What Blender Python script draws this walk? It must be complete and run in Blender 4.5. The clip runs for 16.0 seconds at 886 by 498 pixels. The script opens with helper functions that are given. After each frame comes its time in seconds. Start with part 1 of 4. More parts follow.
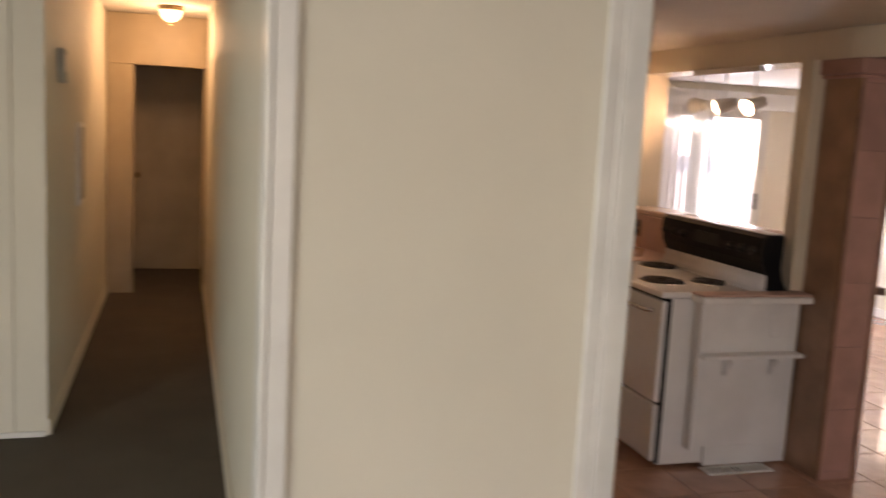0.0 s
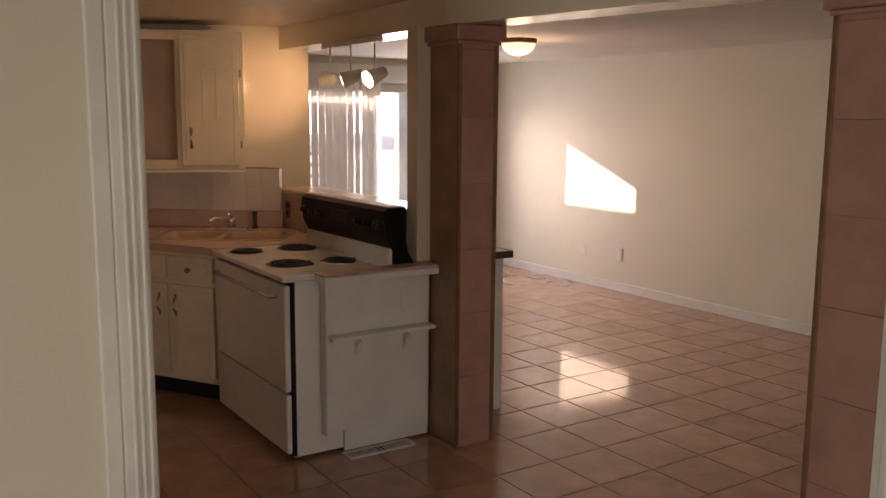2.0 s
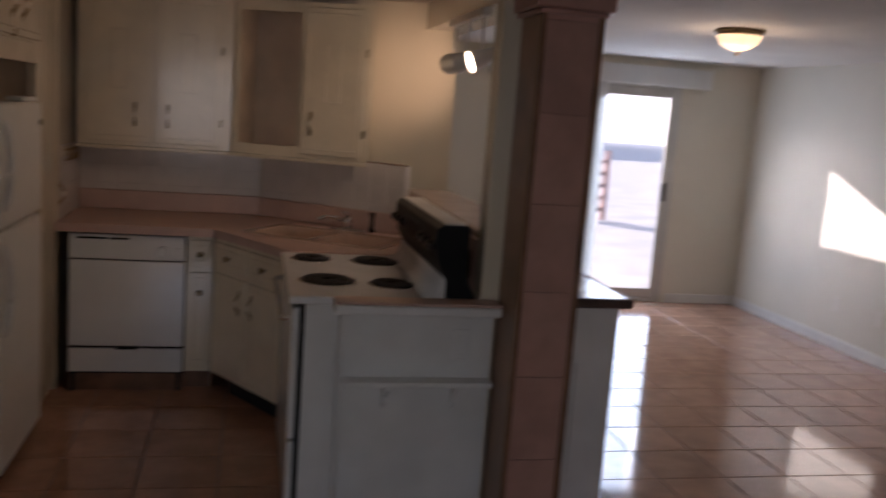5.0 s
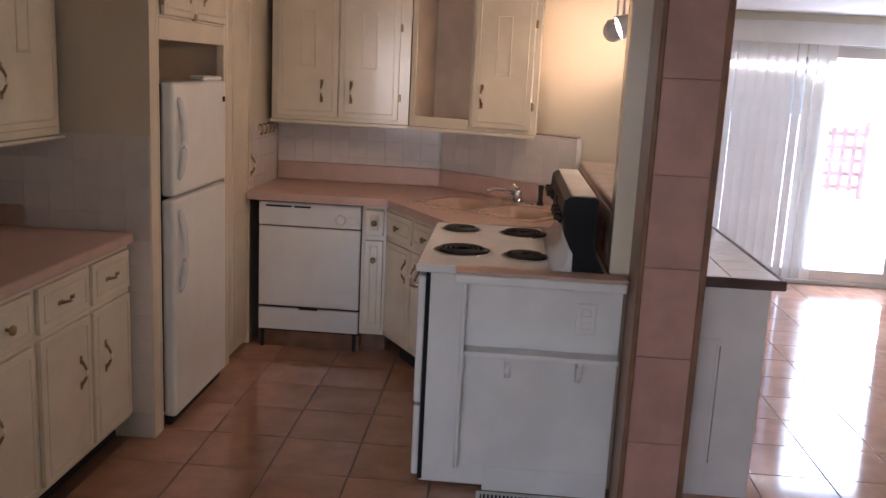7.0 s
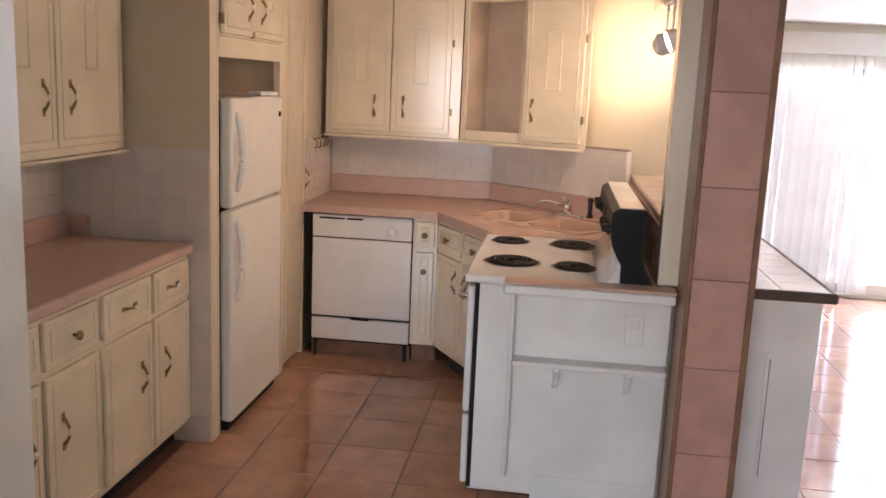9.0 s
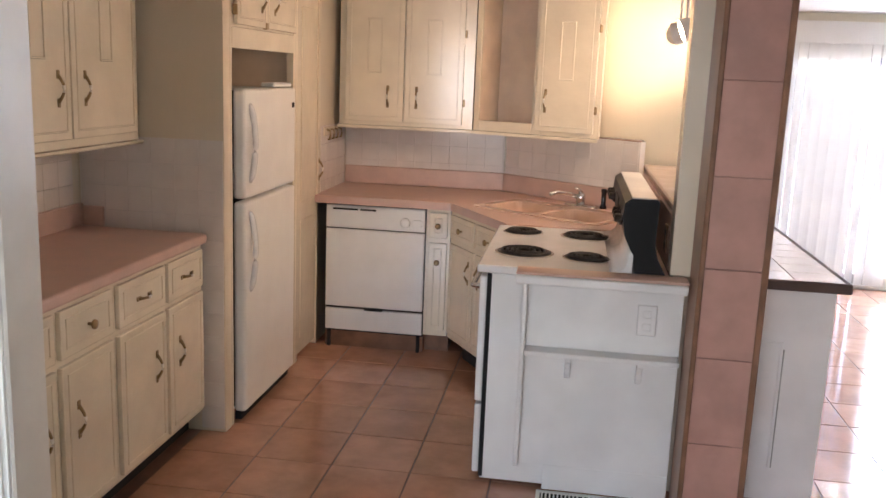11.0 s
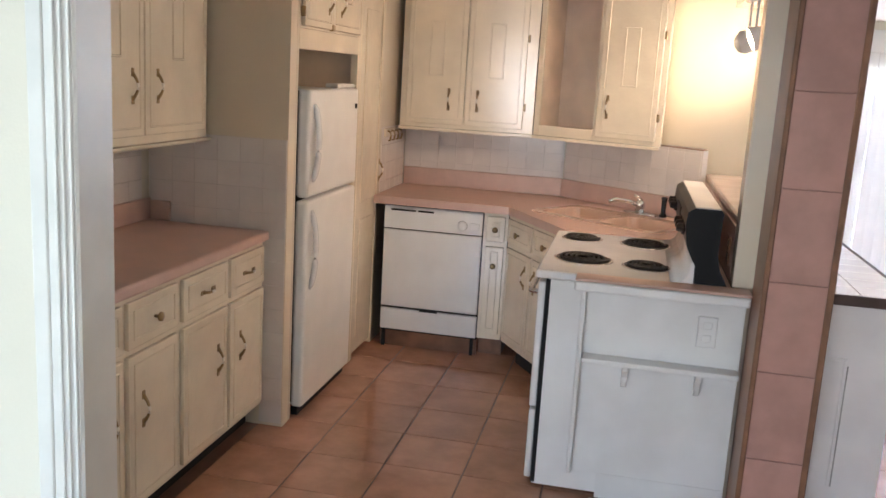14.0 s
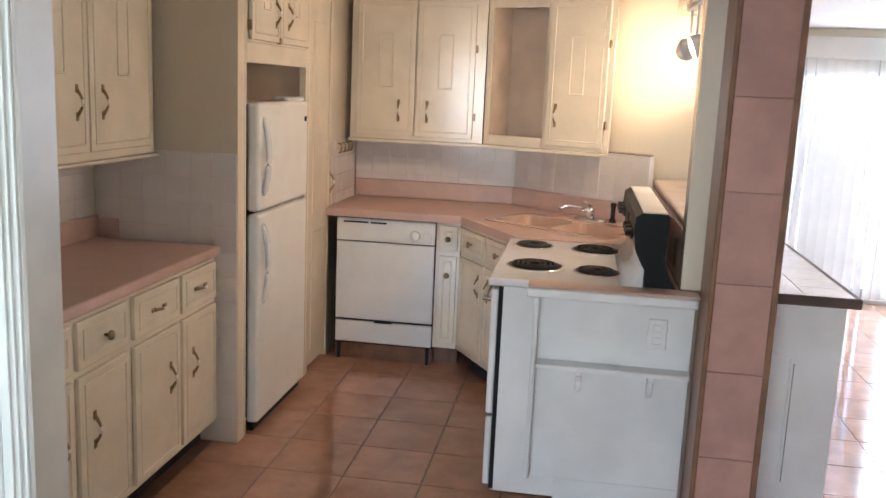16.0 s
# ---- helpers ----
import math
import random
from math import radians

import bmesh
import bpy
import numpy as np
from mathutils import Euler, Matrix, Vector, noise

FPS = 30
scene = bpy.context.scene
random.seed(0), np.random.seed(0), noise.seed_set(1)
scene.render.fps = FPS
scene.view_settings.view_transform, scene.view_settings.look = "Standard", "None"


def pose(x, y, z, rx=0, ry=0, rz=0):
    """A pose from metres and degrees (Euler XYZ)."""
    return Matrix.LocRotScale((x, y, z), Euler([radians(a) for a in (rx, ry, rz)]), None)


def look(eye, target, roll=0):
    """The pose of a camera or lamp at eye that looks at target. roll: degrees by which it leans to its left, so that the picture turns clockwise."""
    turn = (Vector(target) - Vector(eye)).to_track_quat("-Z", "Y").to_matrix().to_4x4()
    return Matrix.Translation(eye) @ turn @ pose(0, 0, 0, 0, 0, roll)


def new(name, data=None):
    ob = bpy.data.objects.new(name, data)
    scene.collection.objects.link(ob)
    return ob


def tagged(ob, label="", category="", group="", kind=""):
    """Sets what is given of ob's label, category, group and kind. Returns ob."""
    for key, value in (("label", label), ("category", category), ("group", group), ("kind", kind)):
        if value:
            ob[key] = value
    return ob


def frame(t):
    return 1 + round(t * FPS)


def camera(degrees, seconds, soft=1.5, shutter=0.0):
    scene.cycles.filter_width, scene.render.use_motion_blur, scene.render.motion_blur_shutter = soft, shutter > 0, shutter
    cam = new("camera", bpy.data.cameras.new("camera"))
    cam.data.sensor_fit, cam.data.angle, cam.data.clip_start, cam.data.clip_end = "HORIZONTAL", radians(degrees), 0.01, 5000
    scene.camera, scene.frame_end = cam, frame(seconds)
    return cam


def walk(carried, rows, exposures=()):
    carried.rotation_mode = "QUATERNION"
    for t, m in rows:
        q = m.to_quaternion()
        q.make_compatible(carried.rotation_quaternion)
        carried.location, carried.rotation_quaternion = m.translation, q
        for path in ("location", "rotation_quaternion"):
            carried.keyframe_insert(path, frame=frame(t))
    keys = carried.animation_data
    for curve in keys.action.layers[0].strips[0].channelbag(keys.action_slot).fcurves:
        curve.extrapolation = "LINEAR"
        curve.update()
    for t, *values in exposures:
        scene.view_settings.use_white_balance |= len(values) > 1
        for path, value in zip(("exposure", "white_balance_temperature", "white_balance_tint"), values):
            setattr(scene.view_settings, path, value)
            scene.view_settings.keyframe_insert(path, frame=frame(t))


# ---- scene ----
cam = camera(53.2, 16.0, 1.5, 0.5)
PATH = [
    (0, (0.273, 0.006, 1.656), (0.845, 1.903, 1.379), 3.1),
    (0.5, (0.434, 0.0, 1.665), (1.253, 1.799, 1.357), 2.0),
    (1, (0.511, -0.021, 1.664), (1.521, 1.677, 1.353), 1.8),
    (1.5, (0.756, -0.049, 1.651), (1.913, 1.558, 1.376), 2.0),
    (2, (0.934, 0.007, 1.641), (2.026, 1.656, 1.346), 0.4),
    (2.5, (1.04, 0.114, 1.687), (2.235, 1.686, 1.371), 1.0),
    (3, (1.249, 0.16, 1.672), (2.52, 1.671, 1.352), 2.5),
    (3.5, (1.561, 0.179, 1.654), (2.699, 1.795, 1.352), 3.3),
    (4, (1.806, 0.317, 1.654), (2.884, 1.97, 1.326), 6.0),
    (4.5, (2.08, 0.477, 1.656), (2.973, 2.238, 1.337), 4.3),
    (5, (2.362, 0.513, 1.623), (2.8, 2.44, 1.316), 4.3),
    (5.2, (2.389, 0.507, 1.604), (2.695, 2.454, 1.266), 2.5),
    (7.3, (2.877, 0.481, 1.632), (2.737, 2.436, 1.237), 3.1),
    (7.5, (2.876, 0.476, 1.632), (2.741, 2.438, 1.27), 2.7),
    (8, (2.868, 0.439, 1.632), (2.626, 2.394, 1.284), 2.5),
    (8.5, (2.865, 0.42, 1.632), (2.597, 2.369, 1.27), 2.8),
    (9, (2.865, 0.422, 1.632), (2.618, 2.372, 1.263), 2.5),
    (9.2, (2.883, 0.42, 1.628), (2.636, 2.372, 1.269), 2.8),
    (11.3, (2.876, 0.416, 1.624), (2.59, 2.357, 1.235), 2.4),
    (11.5, (2.864, 0.412, 1.633), (2.573, 2.355, 1.258), 2.6),
    (12, (2.863, 0.387, 1.637), (2.522, 2.329, 1.302), 2.2),
    (12.5, (2.839, 0.394, 1.633), (2.48, 2.33, 1.279), 2.2),
    (13, (2.824, 0.378, 1.633), (2.4, 2.297, 1.263), 3.0),
    (13.5, (2.832, 0.411, 1.627), (2.459, 2.333, 1.218), 4.4),
    (14, (2.847, 0.4, 1.63), (2.454, 2.322, 1.242), 3.4),
    (14.5, (2.853, 0.406, 1.639), (2.504, 2.337, 1.252), 4.2),
    (15, (2.851, 0.388, 1.634), (2.509, 2.323, 1.265), 4.1),
    (15.5, (2.861, 0.39, 1.632), (2.546, 2.328, 1.252), 3.3),
    (16, (2.857, 0.385, 1.632), (2.563, 2.33, 1.272), 2.5),
]
EXPOSURES = [
    (0.0, 2.25, 7650, 37), (0.5, 1.62, 8350, 38), (1.0, 1.30, 8750, 38), (1.5, 1.45, 8650, 38), (2.5, 1.52, 7850, 36), (3.0, 1.22, 7250, 36),
    (3.5, 0.92, 6750, 32), (4.0, 1.12, 6200, 28), (4.5, 0.95, 6200, 28), (5.0, 0.90, 6200, 29), (7.5, 2.90, 5900, 30), (9.0, 3.31, 6250, 28), (12.0, 3.40, 6000, 25), (16.0, 3.44, 5750, 19),
]
walk(cam, [(t, look(eye, target, roll)) for t, eye, target, roll in PATH], EXPOSURES)

# ---- world, sun, lights ----
SUN_EL, SUN_X, SUN_Y = 18.3, 0.565, -0.825
wd = bpy.data.worlds.new("world")
scene.world = wd
wd.use_nodes = True
nt = wd.node_tree
bg = nt.nodes["Background"]
sky = nt.nodes.new("ShaderNodeTexSky")
sky.sky_type, sky.sun_disc = "NISHITA", False
sky.sun_elevation, sky.sun_rotation = radians(SUN_EL), math.atan2(-SUN_X, -SUN_Y)
nt.links.new(sky.outputs[0], bg.inputs[0])
bg.inputs[1].default_value = 0.15


def lamp(name, kind, energy, colour, m, **more):
    d = bpy.data.lights.new(name, kind)
    d.energy, d.color = energy, colour
    for k, v in more.items():
        if k == "size":
            d.size = v
        if k == "size_y":
            d.shape, d.size_y = "RECTANGLE", v
        if k == "angle":
            d.angle = v
        if k == "radius":
            d.shadow_soft_size = v
        if k == "cone":
            d.spot_size, d.spot_blend = v, 1.0
    ob = new(name, d)
    ob.matrix_world = m
    return ob


SUN_DIR = Vector((SUN_X, SUN_Y, -math.tan(radians(SUN_EL)))).normalized()
lamp("sun", "SUN", 5.0, (1.0, 0.94, 0.84), look((0, 0, 20), Vector((0, 0, 20)) + SUN_DIR), angle=radians(0.5))
# daylight of the living room's window (behind the walk) and of the glass door
lamp("window_daylight", "AREA", 12.4, (0.92, 0.97, 0.97), look((1.2, -5.48, 1.41), (1.2, 0, 1.38)), size=2.7, size_y=1.36)
# Fill light added at an unseen side opening, to lift the column wall.
lamp("side_fill_light", "AREA", 28, (0.77, 1.0, 0.93), look((-3.52, -0.6, 1.42), (0, -0.6, 1.38)), size=2.0, size_y=1.3)
lamp("door_daylight", "AREA", 10.5, (0.70, 0.88, 1.0), look((5.75, 8.02, 1.0), (5.75, 0, 0.9)), size=0.7, size_y=1.7)
WARM = (1.0, 0.68, 0.40)
lamp("dining_bulb", "POINT", 1.9, (1.0, 0.78, 0.5), pose(5.16, 5.38, 1.98), radius=0.09)
lamp("hall_bulb", "POINT", 3.4, (1.0, 0.7, 0.38), pose(0.187, 7.6, 2.27), radius=0.08)


# ---- materials ----
def mat(name, base, rough=0.5, metal=0.0, vary=0.06, scale=3.0, grain=0.0, grain_scale=60.0, bump=0.0, coat=0.0, dark=None, piece=0.0, emit=None, power=0.0):
    """A surface with wide mottling, fine grain, relief and a change from piece to piece."""
    m = bpy.data.materials.new(name)
    m.use_nodes = True
    t = m.node_tree
    p = t.nodes["Principled BSDF"]
    co = t.nodes.new("ShaderNodeTexCoord")
    n1 = t.nodes.new("ShaderNodeTexNoise")
    n1.inputs["Scale"].default_value, n1.inputs["Detail"].default_value = scale, 4
    n2 = t.nodes.new("ShaderNodeTexNoise")
    n2.inputs["Scale"].default_value, n2.inputs["Detail"].default_value = grain_scale, 3
    info = t.nodes.new("ShaderNodeObjectInfo")
    src = co.outputs["Object"]
    if piece:
        shift = t.nodes.new("ShaderNodeVectorMath")
        shift.operation = "MULTIPLY_ADD"
        comb = t.nodes.new("ShaderNodeCombineXYZ")
        for i in range(3):
            t.links.new(info.outputs["Random"], comb.inputs[i])
        shift.inputs[1].default_value = (37.0, 17.0, 53.0)
        t.links.new(comb.outputs[0], shift.inputs[0])
        t.links.new(co.outputs["Object"], shift.inputs[2])
        src = shift.outputs[0]
    t.links.new(src, n1.inputs["Vector"])
    t.links.new(src, n2.inputs["Vector"])
    mix = t.nodes.new("ShaderNodeMix")
    mix.data_type = "RGBA"
    b = tuple(base)
    d = dark or tuple(c * (1 - 3 * vary) for c in b)
    lite = tuple(min(1.0, c * (1 + 2 * vary)) for c in b)
    mix.inputs["A"].default_value, mix.inputs["B"].default_value = (*d, 1), (*lite, 1)
    ramp = t.nodes.new("ShaderNodeMapRange")
    ramp.inputs["From Min"].default_value, ramp.inputs["From Max"].default_value = 0.22, 0.78
    ramp.interpolation_type = "SMOOTHSTEP"
    t.links.new(n1.outputs[0], ramp.inputs["Value"])
    t.links.new(ramp.outputs[0], mix.inputs["Factor"])
    out = mix.outputs["Result"]
    if grain or piece:
        hsv = t.nodes.new("ShaderNodeHueSaturation")
        add = t.nodes.new("ShaderNodeMath")
        add.operation = "MULTIPLY_ADD"
        add.inputs[1].default_value, add.inputs[2].default_value = grain * 2, 1 - grain - piece / 2
        t.links.new(n2.outputs[0], add.inputs[0])
        add2 = t.nodes.new("ShaderNodeMath")
        add2.operation = "MULTIPLY_ADD"
        add2.inputs[1].default_value = piece
        t.links.new(info.outputs["Random"], add2.inputs[0])
        t.links.new(add.outputs[0], add2.inputs[2])
        t.links.new(add2.outputs[0], hsv.inputs["Value"])
        t.links.new(out, hsv.inputs["Color"])
        out = hsv.outputs[0]
    t.links.new(out, p.inputs["Base Color"])
    rr = t.nodes.new("ShaderNodeMath")
    rr.operation = "MULTIPLY_ADD"
    rr.inputs[1].default_value, rr.inputs[2].default_value = rough * 0.5, rough * 0.75
    t.links.new(n1.outputs[0], rr.inputs[0])
    t.links.new(rr.outputs[0], p.inputs["Roughness"])
    p.inputs["Metallic"].default_value = metal
    if coat:
        p.inputs["Coat Weight"].default_value, p.inputs["Coat Roughness"].default_value = coat, 0.12
    if bump:
        bp = t.nodes.new("ShaderNodeBump")
        bp.inputs["Strength"].default_value, bp.inputs["Distance"].default_value = bump, 0.004
        t.links.new(n2.outputs[0], bp.inputs["Height"])
        t.links.new(bp.outputs[0], p.inputs["Normal"])
    if emit:
        p.inputs["Emission Color"].default_value, p.inputs["Emission Strength"].default_value = (*emit, 1), power
    return m


CREAM = mat("cream_wall_paint", (0.71, 0.67, 0.57), 0.6, vary=0.02, scale=1.2, bump=0.15, grain=0.02, grain_scale=140)
YELLOW = mat("kitchen_wall_paint", (0.74, 0.67, 0.545), 0.16, vary=0.02, scale=1.5, bump=0.06, grain_scale=120, coat=0.5)
TANW = mat("tan_wall_paint", (0.69, 0.595, 0.46), 0.5, vary=0.03, scale=1.5, bump=0.1, grain_scale=120)
TRIMW = mat("white_trim_paint", (0.74, 0.73, 0.70), 0.38, vary=0.03, scale=5, bump=0.08, grain_scale=40)
CEIL = mat("ceiling_paint", (0.72, 0.70, 0.66), 0.85, vary=0.02, scale=2, bump=0.5, grain_scale=90)
# Ceiling colour browned for the dimness over the kitchen.
CEIL_K = mat("shaded_kitchen_ceiling", (0.68, 0.61, 0.51), 0.8, vary=0.03, scale=2, bump=0.4, grain_scale=90)
FLOORT = mat("terracotta_floor_tile", (0.49, 0.268, 0.18), 0.09, vary=0.06, scale=7, grain=0.05, grain_scale=45, piece=0.16, coat=0.3)
FLOORT.node_tree.nodes["Principled BSDF"].inputs["Coat Roughness"].default_value = 0.07
GROUT = mat("brown_grout", (0.15, 0.08, 0.055), 0.35, vary=0.1, scale=9, grain=0.1)
COLT = mat("pink_column_tile", (0.42, 0.23, 0.19), 0.38, vary=0.05, scale=7, grain=0.05, grain_scale=35, bump=0.05, piece=0.1, coat=0.15)
COLJ = mat("column_grout", (0.30, 0.17, 0.135), 0.5, vary=0.08)
EDGEW = mat("brown_edge_trim", (0.20, 0.095, 0.05), 0.45, vary=0.12, scale=8, grain=0.1, grain_scale=30)
SIDEW = mat("tan_brown_side_board", (0.33, 0.19, 0.12), 0.4, vary=0.1, scale=5, grain=0.08, grain_scale=30)
DARKW = mat("dark_brown_bar_edge", (0.085, 0.05, 0.04), 0.4, vary=0.12, scale=8, grain=0.1, grain_scale=30)
# Paler than the counter laminate, to stand for the spot lamp's light.
PALEP = mat("spot_lit_peach_laminate", (0.72, 0.56, 0.46), 0.2, vary=0.03, scale=6)
LAM = mat("pink_laminate", (0.58, 0.395, 0.33), 0.38, vary=0.03, scale=9, grain=0.04, grain_scale=120)
CAB = mat("cream_cabinet_paint", (0.79, 0.705, 0.56), 0.2, vary=0.03, scale=4, bump=0.35, grain_scale=22, grain=0.02, coat=0.45)
CABIN = mat("cabinet_inside", (0.72, 0.585, 0.46), 0.6, vary=0.05, scale=5)
WHITEP = mat("white_panel_paint", (0.78, 0.78, 0.78), 0.4, vary=0.03, scale=4, bump=0.06, grain_scale=30)
ENAM = mat("white_enamel", (0.80, 0.80, 0.80), 0.2, vary=0.015, scale=6, coat=0.3)
FRIDGE = mat("white_fridge_skin", (0.78, 0.77, 0.74), 0.4, vary=0.015, scale=6, bump=0.12, grain_scale=220)
# Near-black stands for shade in gaps and recesses; also small black parts.
GAP = mat("gap_shade_and_black_parts", (0.012, 0.012, 0.013), 0.9, vary=0.1)
BLACK = mat("black_glass", (0.010, 0.010, 0.012), 0.2, vary=0.1)
PANEL = mat("black_enamel", (0.008, 0.008, 0.009), 0.4, vary=0.1)
PANEL.node_tree.nodes["Principled BSDF"].inputs["Specular IOR Level"].default_value = 0.15
COIL = mat("burner_coil", (0.016, 0.015, 0.014), 0.6, metal=0.1, vary=0.15, scale=20)
CHROME = mat("chrome", (0.75, 0.75, 0.76), 0.12, metal=1.0, vary=0.03)
BRASS = mat("antique_brass", (0.32, 0.23, 0.12), 0.35, metal=0.9, vary=0.1, scale=25)
SPLT = mat("white_wall_tile", (0.72, 0.66, 0.62), 0.14, vary=0.02, scale=8, piece=0.02, coat=0.2)
SPLJ = mat("tile_joint", (0.71, 0.65, 0.61), 0.38, vary=0.05)
CARPET = mat("brown_carpet", (0.085, 0.068, 0.052), 0.95, vary=0.09, scale=2.5, grain=0.3, grain_scale=320, bump=0.8)
BLIND = mat("white_blind_vane", (0.80, 0.80, 0.78), 0.5, vary=0.03, scale=4)
# blind vanes let some daylight through
bt = BLIND.node_tree
trn = bt.nodes.new("ShaderNodeBsdfTranslucent")
trn.inputs["Color"].default_value = (0.8, 0.8, 0.78, 1)
mx = bt.nodes.new("ShaderNodeMixShader")
mx.inputs[0].default_value = 0.45
bt.links.new(bt.nodes["Principled BSDF"].outputs[0], mx.inputs[1])
bt.links.new(trn.outputs[0], mx.inputs[2])
bt.links.new(mx.outputs[0], bt.nodes["Material Output"].inputs["Surface"])
ALU = mat("pale_aluminium", (0.62, 0.61, 0.58), 0.4, metal=0.6, vary=0.05)
CONC = mat("pale_concrete", (0.82, 0.80, 0.77), 0.85, vary=0.05, scale=1.5, grain=0.06, grain_scale=40, bump=0.2)
REDW = mat("red_stained_wood", (0.60, 0.40, 0.36), 0.6, vary=0.12, scale=6, grain=0.1)
GREYW = mat("grey_post", (0.36, 0.38, 0.36), 0.8, vary=0.1, scale=5, bump=0.3)
STUC = mat("pale_stucco", (0.55, 0.53, 0.49), 0.9, vary=0.05, scale=3, bump=0.5)
ROOFM = mat("grey_shingle", (0.18, 0.17, 0.165), 0.9, vary=0.12, scale=6, grain=0.1)
SHADE = mat("alabaster_glass", (0.85, 0.72, 0.48), 0.25, vary=0.08, scale=12, emit=(1.0, 0.72, 0.36), power=0.8)
BULBF = mat("lit_spot_bulb", (0.9, 0.85, 0.7), 0.3, emit=(1.0, 0.80, 0.5), power=15.0)
SPOTB = mat("spot_shell", (0.80, 0.77, 0.72), 0.4, metal=0.0, vary=0.05)
DOORW = mat("tan_door_paint", (0.42, 0.34, 0.23), 0.45, vary=0.04, scale=3)
PLAST = mat("ivory_plastic", (0.74, 0.70, 0.62), 0.4, vary=0.02)
GLASS = bpy.data.materials.new("window_glass")
GLASS.use_nodes = True
gp = GLASS.node_tree.nodes["Principled BSDF"]
gp.inputs["Transmission Weight"].default_value, gp.inputs["Roughness"].default_value, gp.inputs["IOR"].default_value = 1.0, 0.0, 1.45


HAZE = bpy.data.materials.new("bright_haze")
HAZE.use_nodes = True
hn = HAZE.node_tree
he = hn.nodes.new("ShaderNodeEmission")
he.inputs["Color"].default_value, he.inputs["Strength"].default_value = (0.95, 0.98, 1.0, 1), 1.6
hn.links.new(he.outputs[0], hn.nodes["Material Output"].inputs["Surface"])


# ---- builders ----
def box(lo, hi, bev=0.0, bm=None, seg=1):
    """A box between two corners, added to bm, with rounded edges."""
    own = bmesh.new()
    bmesh.ops.create_cube(own, size=1.0)
    lo, hi = Vector(lo), Vector(hi)
    for v in own.verts:
        v.co = Vector([(lo[i] + hi[i]) / 2 + v.co[i] * (hi[i] - lo[i]) for i in range(3)])
    if bev:
        bmesh.ops.bevel(own, geom=own.edges[:], offset=bev, segments=seg, affect="EDGES", profile=0.5)
    return merge(bm, own)


def merge(bm, own):
    if bm is None:
        return own
    me = bpy.data.meshes.new("joint")
    own.to_mesh(me)
    own.free()
    bm.from_mesh(me)
    bpy.data.meshes.remove(me)
    return bm


def prism(pts, z0, z1, bev=0.0, bm=None):
    """An upright prism over a plan outline (counter-clockwise)."""
    own = bmesh.new()
    a = [own.verts.new((x, y, z0)) for x, y in pts]
    b = [own.verts.new((x, y, z1)) for x, y in pts]
    own.faces.new(a[::-1])
    own.faces.new(b)
    for i in range(len(pts)):
        j = (i + 1) % len(pts)
        own.faces.new((a[i], a[j], b[j], b[i]))
    if bev:
        bmesh.ops.bevel(own, geom=own.edges[:], offset=bev, segments=2, affect="EDGES", profile=0.5)
    return merge(bm, own)


def lathe(profile, seg=24, m=None, bm=None):
    """A turned shape: (radius, height) rows about z, moved by m."""
    own = bmesh.new()
    rings = []
    for r, z in profile:
        rings.append([own.verts.new((r * math.cos(2 * math.pi * k / seg), r * math.sin(2 * math.pi * k / seg), z)) for k in range(seg)])
    for a, b in zip(rings, rings[1:]):
        for k in range(seg):
            own.faces.new((a[k], a[(k + 1) % seg], b[(k + 1) % seg], b[k]))
    own.faces.new(rings[0][::-1])
    own.faces.new(rings[-1])
    for f in own.faces:
        f.smooth = True
    if m is not None:
        own.transform(m)
    return merge(bm, own)


def tube(pts, r, seg=8, bm=None):
    """A round bar through points."""
    own = bmesh.new()
    pts = [Vector(p) for p in pts]
    rings = []
    for i, p in enumerate(pts):
        d = (pts[min(i + 1, len(pts) - 1)] - pts[max(i - 1, 0)]).normalized()
        side = d.cross(Vector((0, 0, 1)))
        side = side.normalized() if side.length > 0.05 else Vector((1, 0, 0))
        up = side.cross(d)
        rad = r[i] if isinstance(r, (list, tuple)) else r
        rings.append([own.verts.new(p + rad * (math.cos(a) * side + math.sin(a) * up)) for a in [2 * math.pi * k / seg for k in range(seg)]])
    for a, b in zip(rings, rings[1:]):
        for k in range(seg):
            own.faces.new((a[k], a[(k + 1) % seg], b[(k + 1) % seg], b[k]))
    own.faces.new(rings[0][::-1])
    own.faces.new(rings[-1])
    for f in own.faces:
        f.smooth = True
    bmesh.ops.recalc_face_normals(own, faces=own.faces[:])
    return merge(bm, own)


def mesh_of(name, bm, material):
    me = bpy.data.meshes.new(name)
    bm.to_mesh(me)
    bm.free()
    me.materials.append(material)
    return me


def part(name, bm, material, parent, label=""):
    ob = new(name, mesh_of(name, bm, material))
    ob.parent = parent
    if label:
        ob["label"] = label
    return ob


def thing(name, label, category, m=None, group="", kind=""):
    ob = new(name)
    ob.empty_display_size = 0.1
    if m is not None:
        ob.matrix_world = m
    return tagged(ob, label, category, group, kind)


def solid(name, bm, material, label="", category="", group="", kind=""):
    return tagged(new(name, mesh_of(name, bm, material)), label, category, group, kind)


def structure(name, bm, material, label, category="wall"):
    return solid(name, bm, material, label, category, kind="structure")


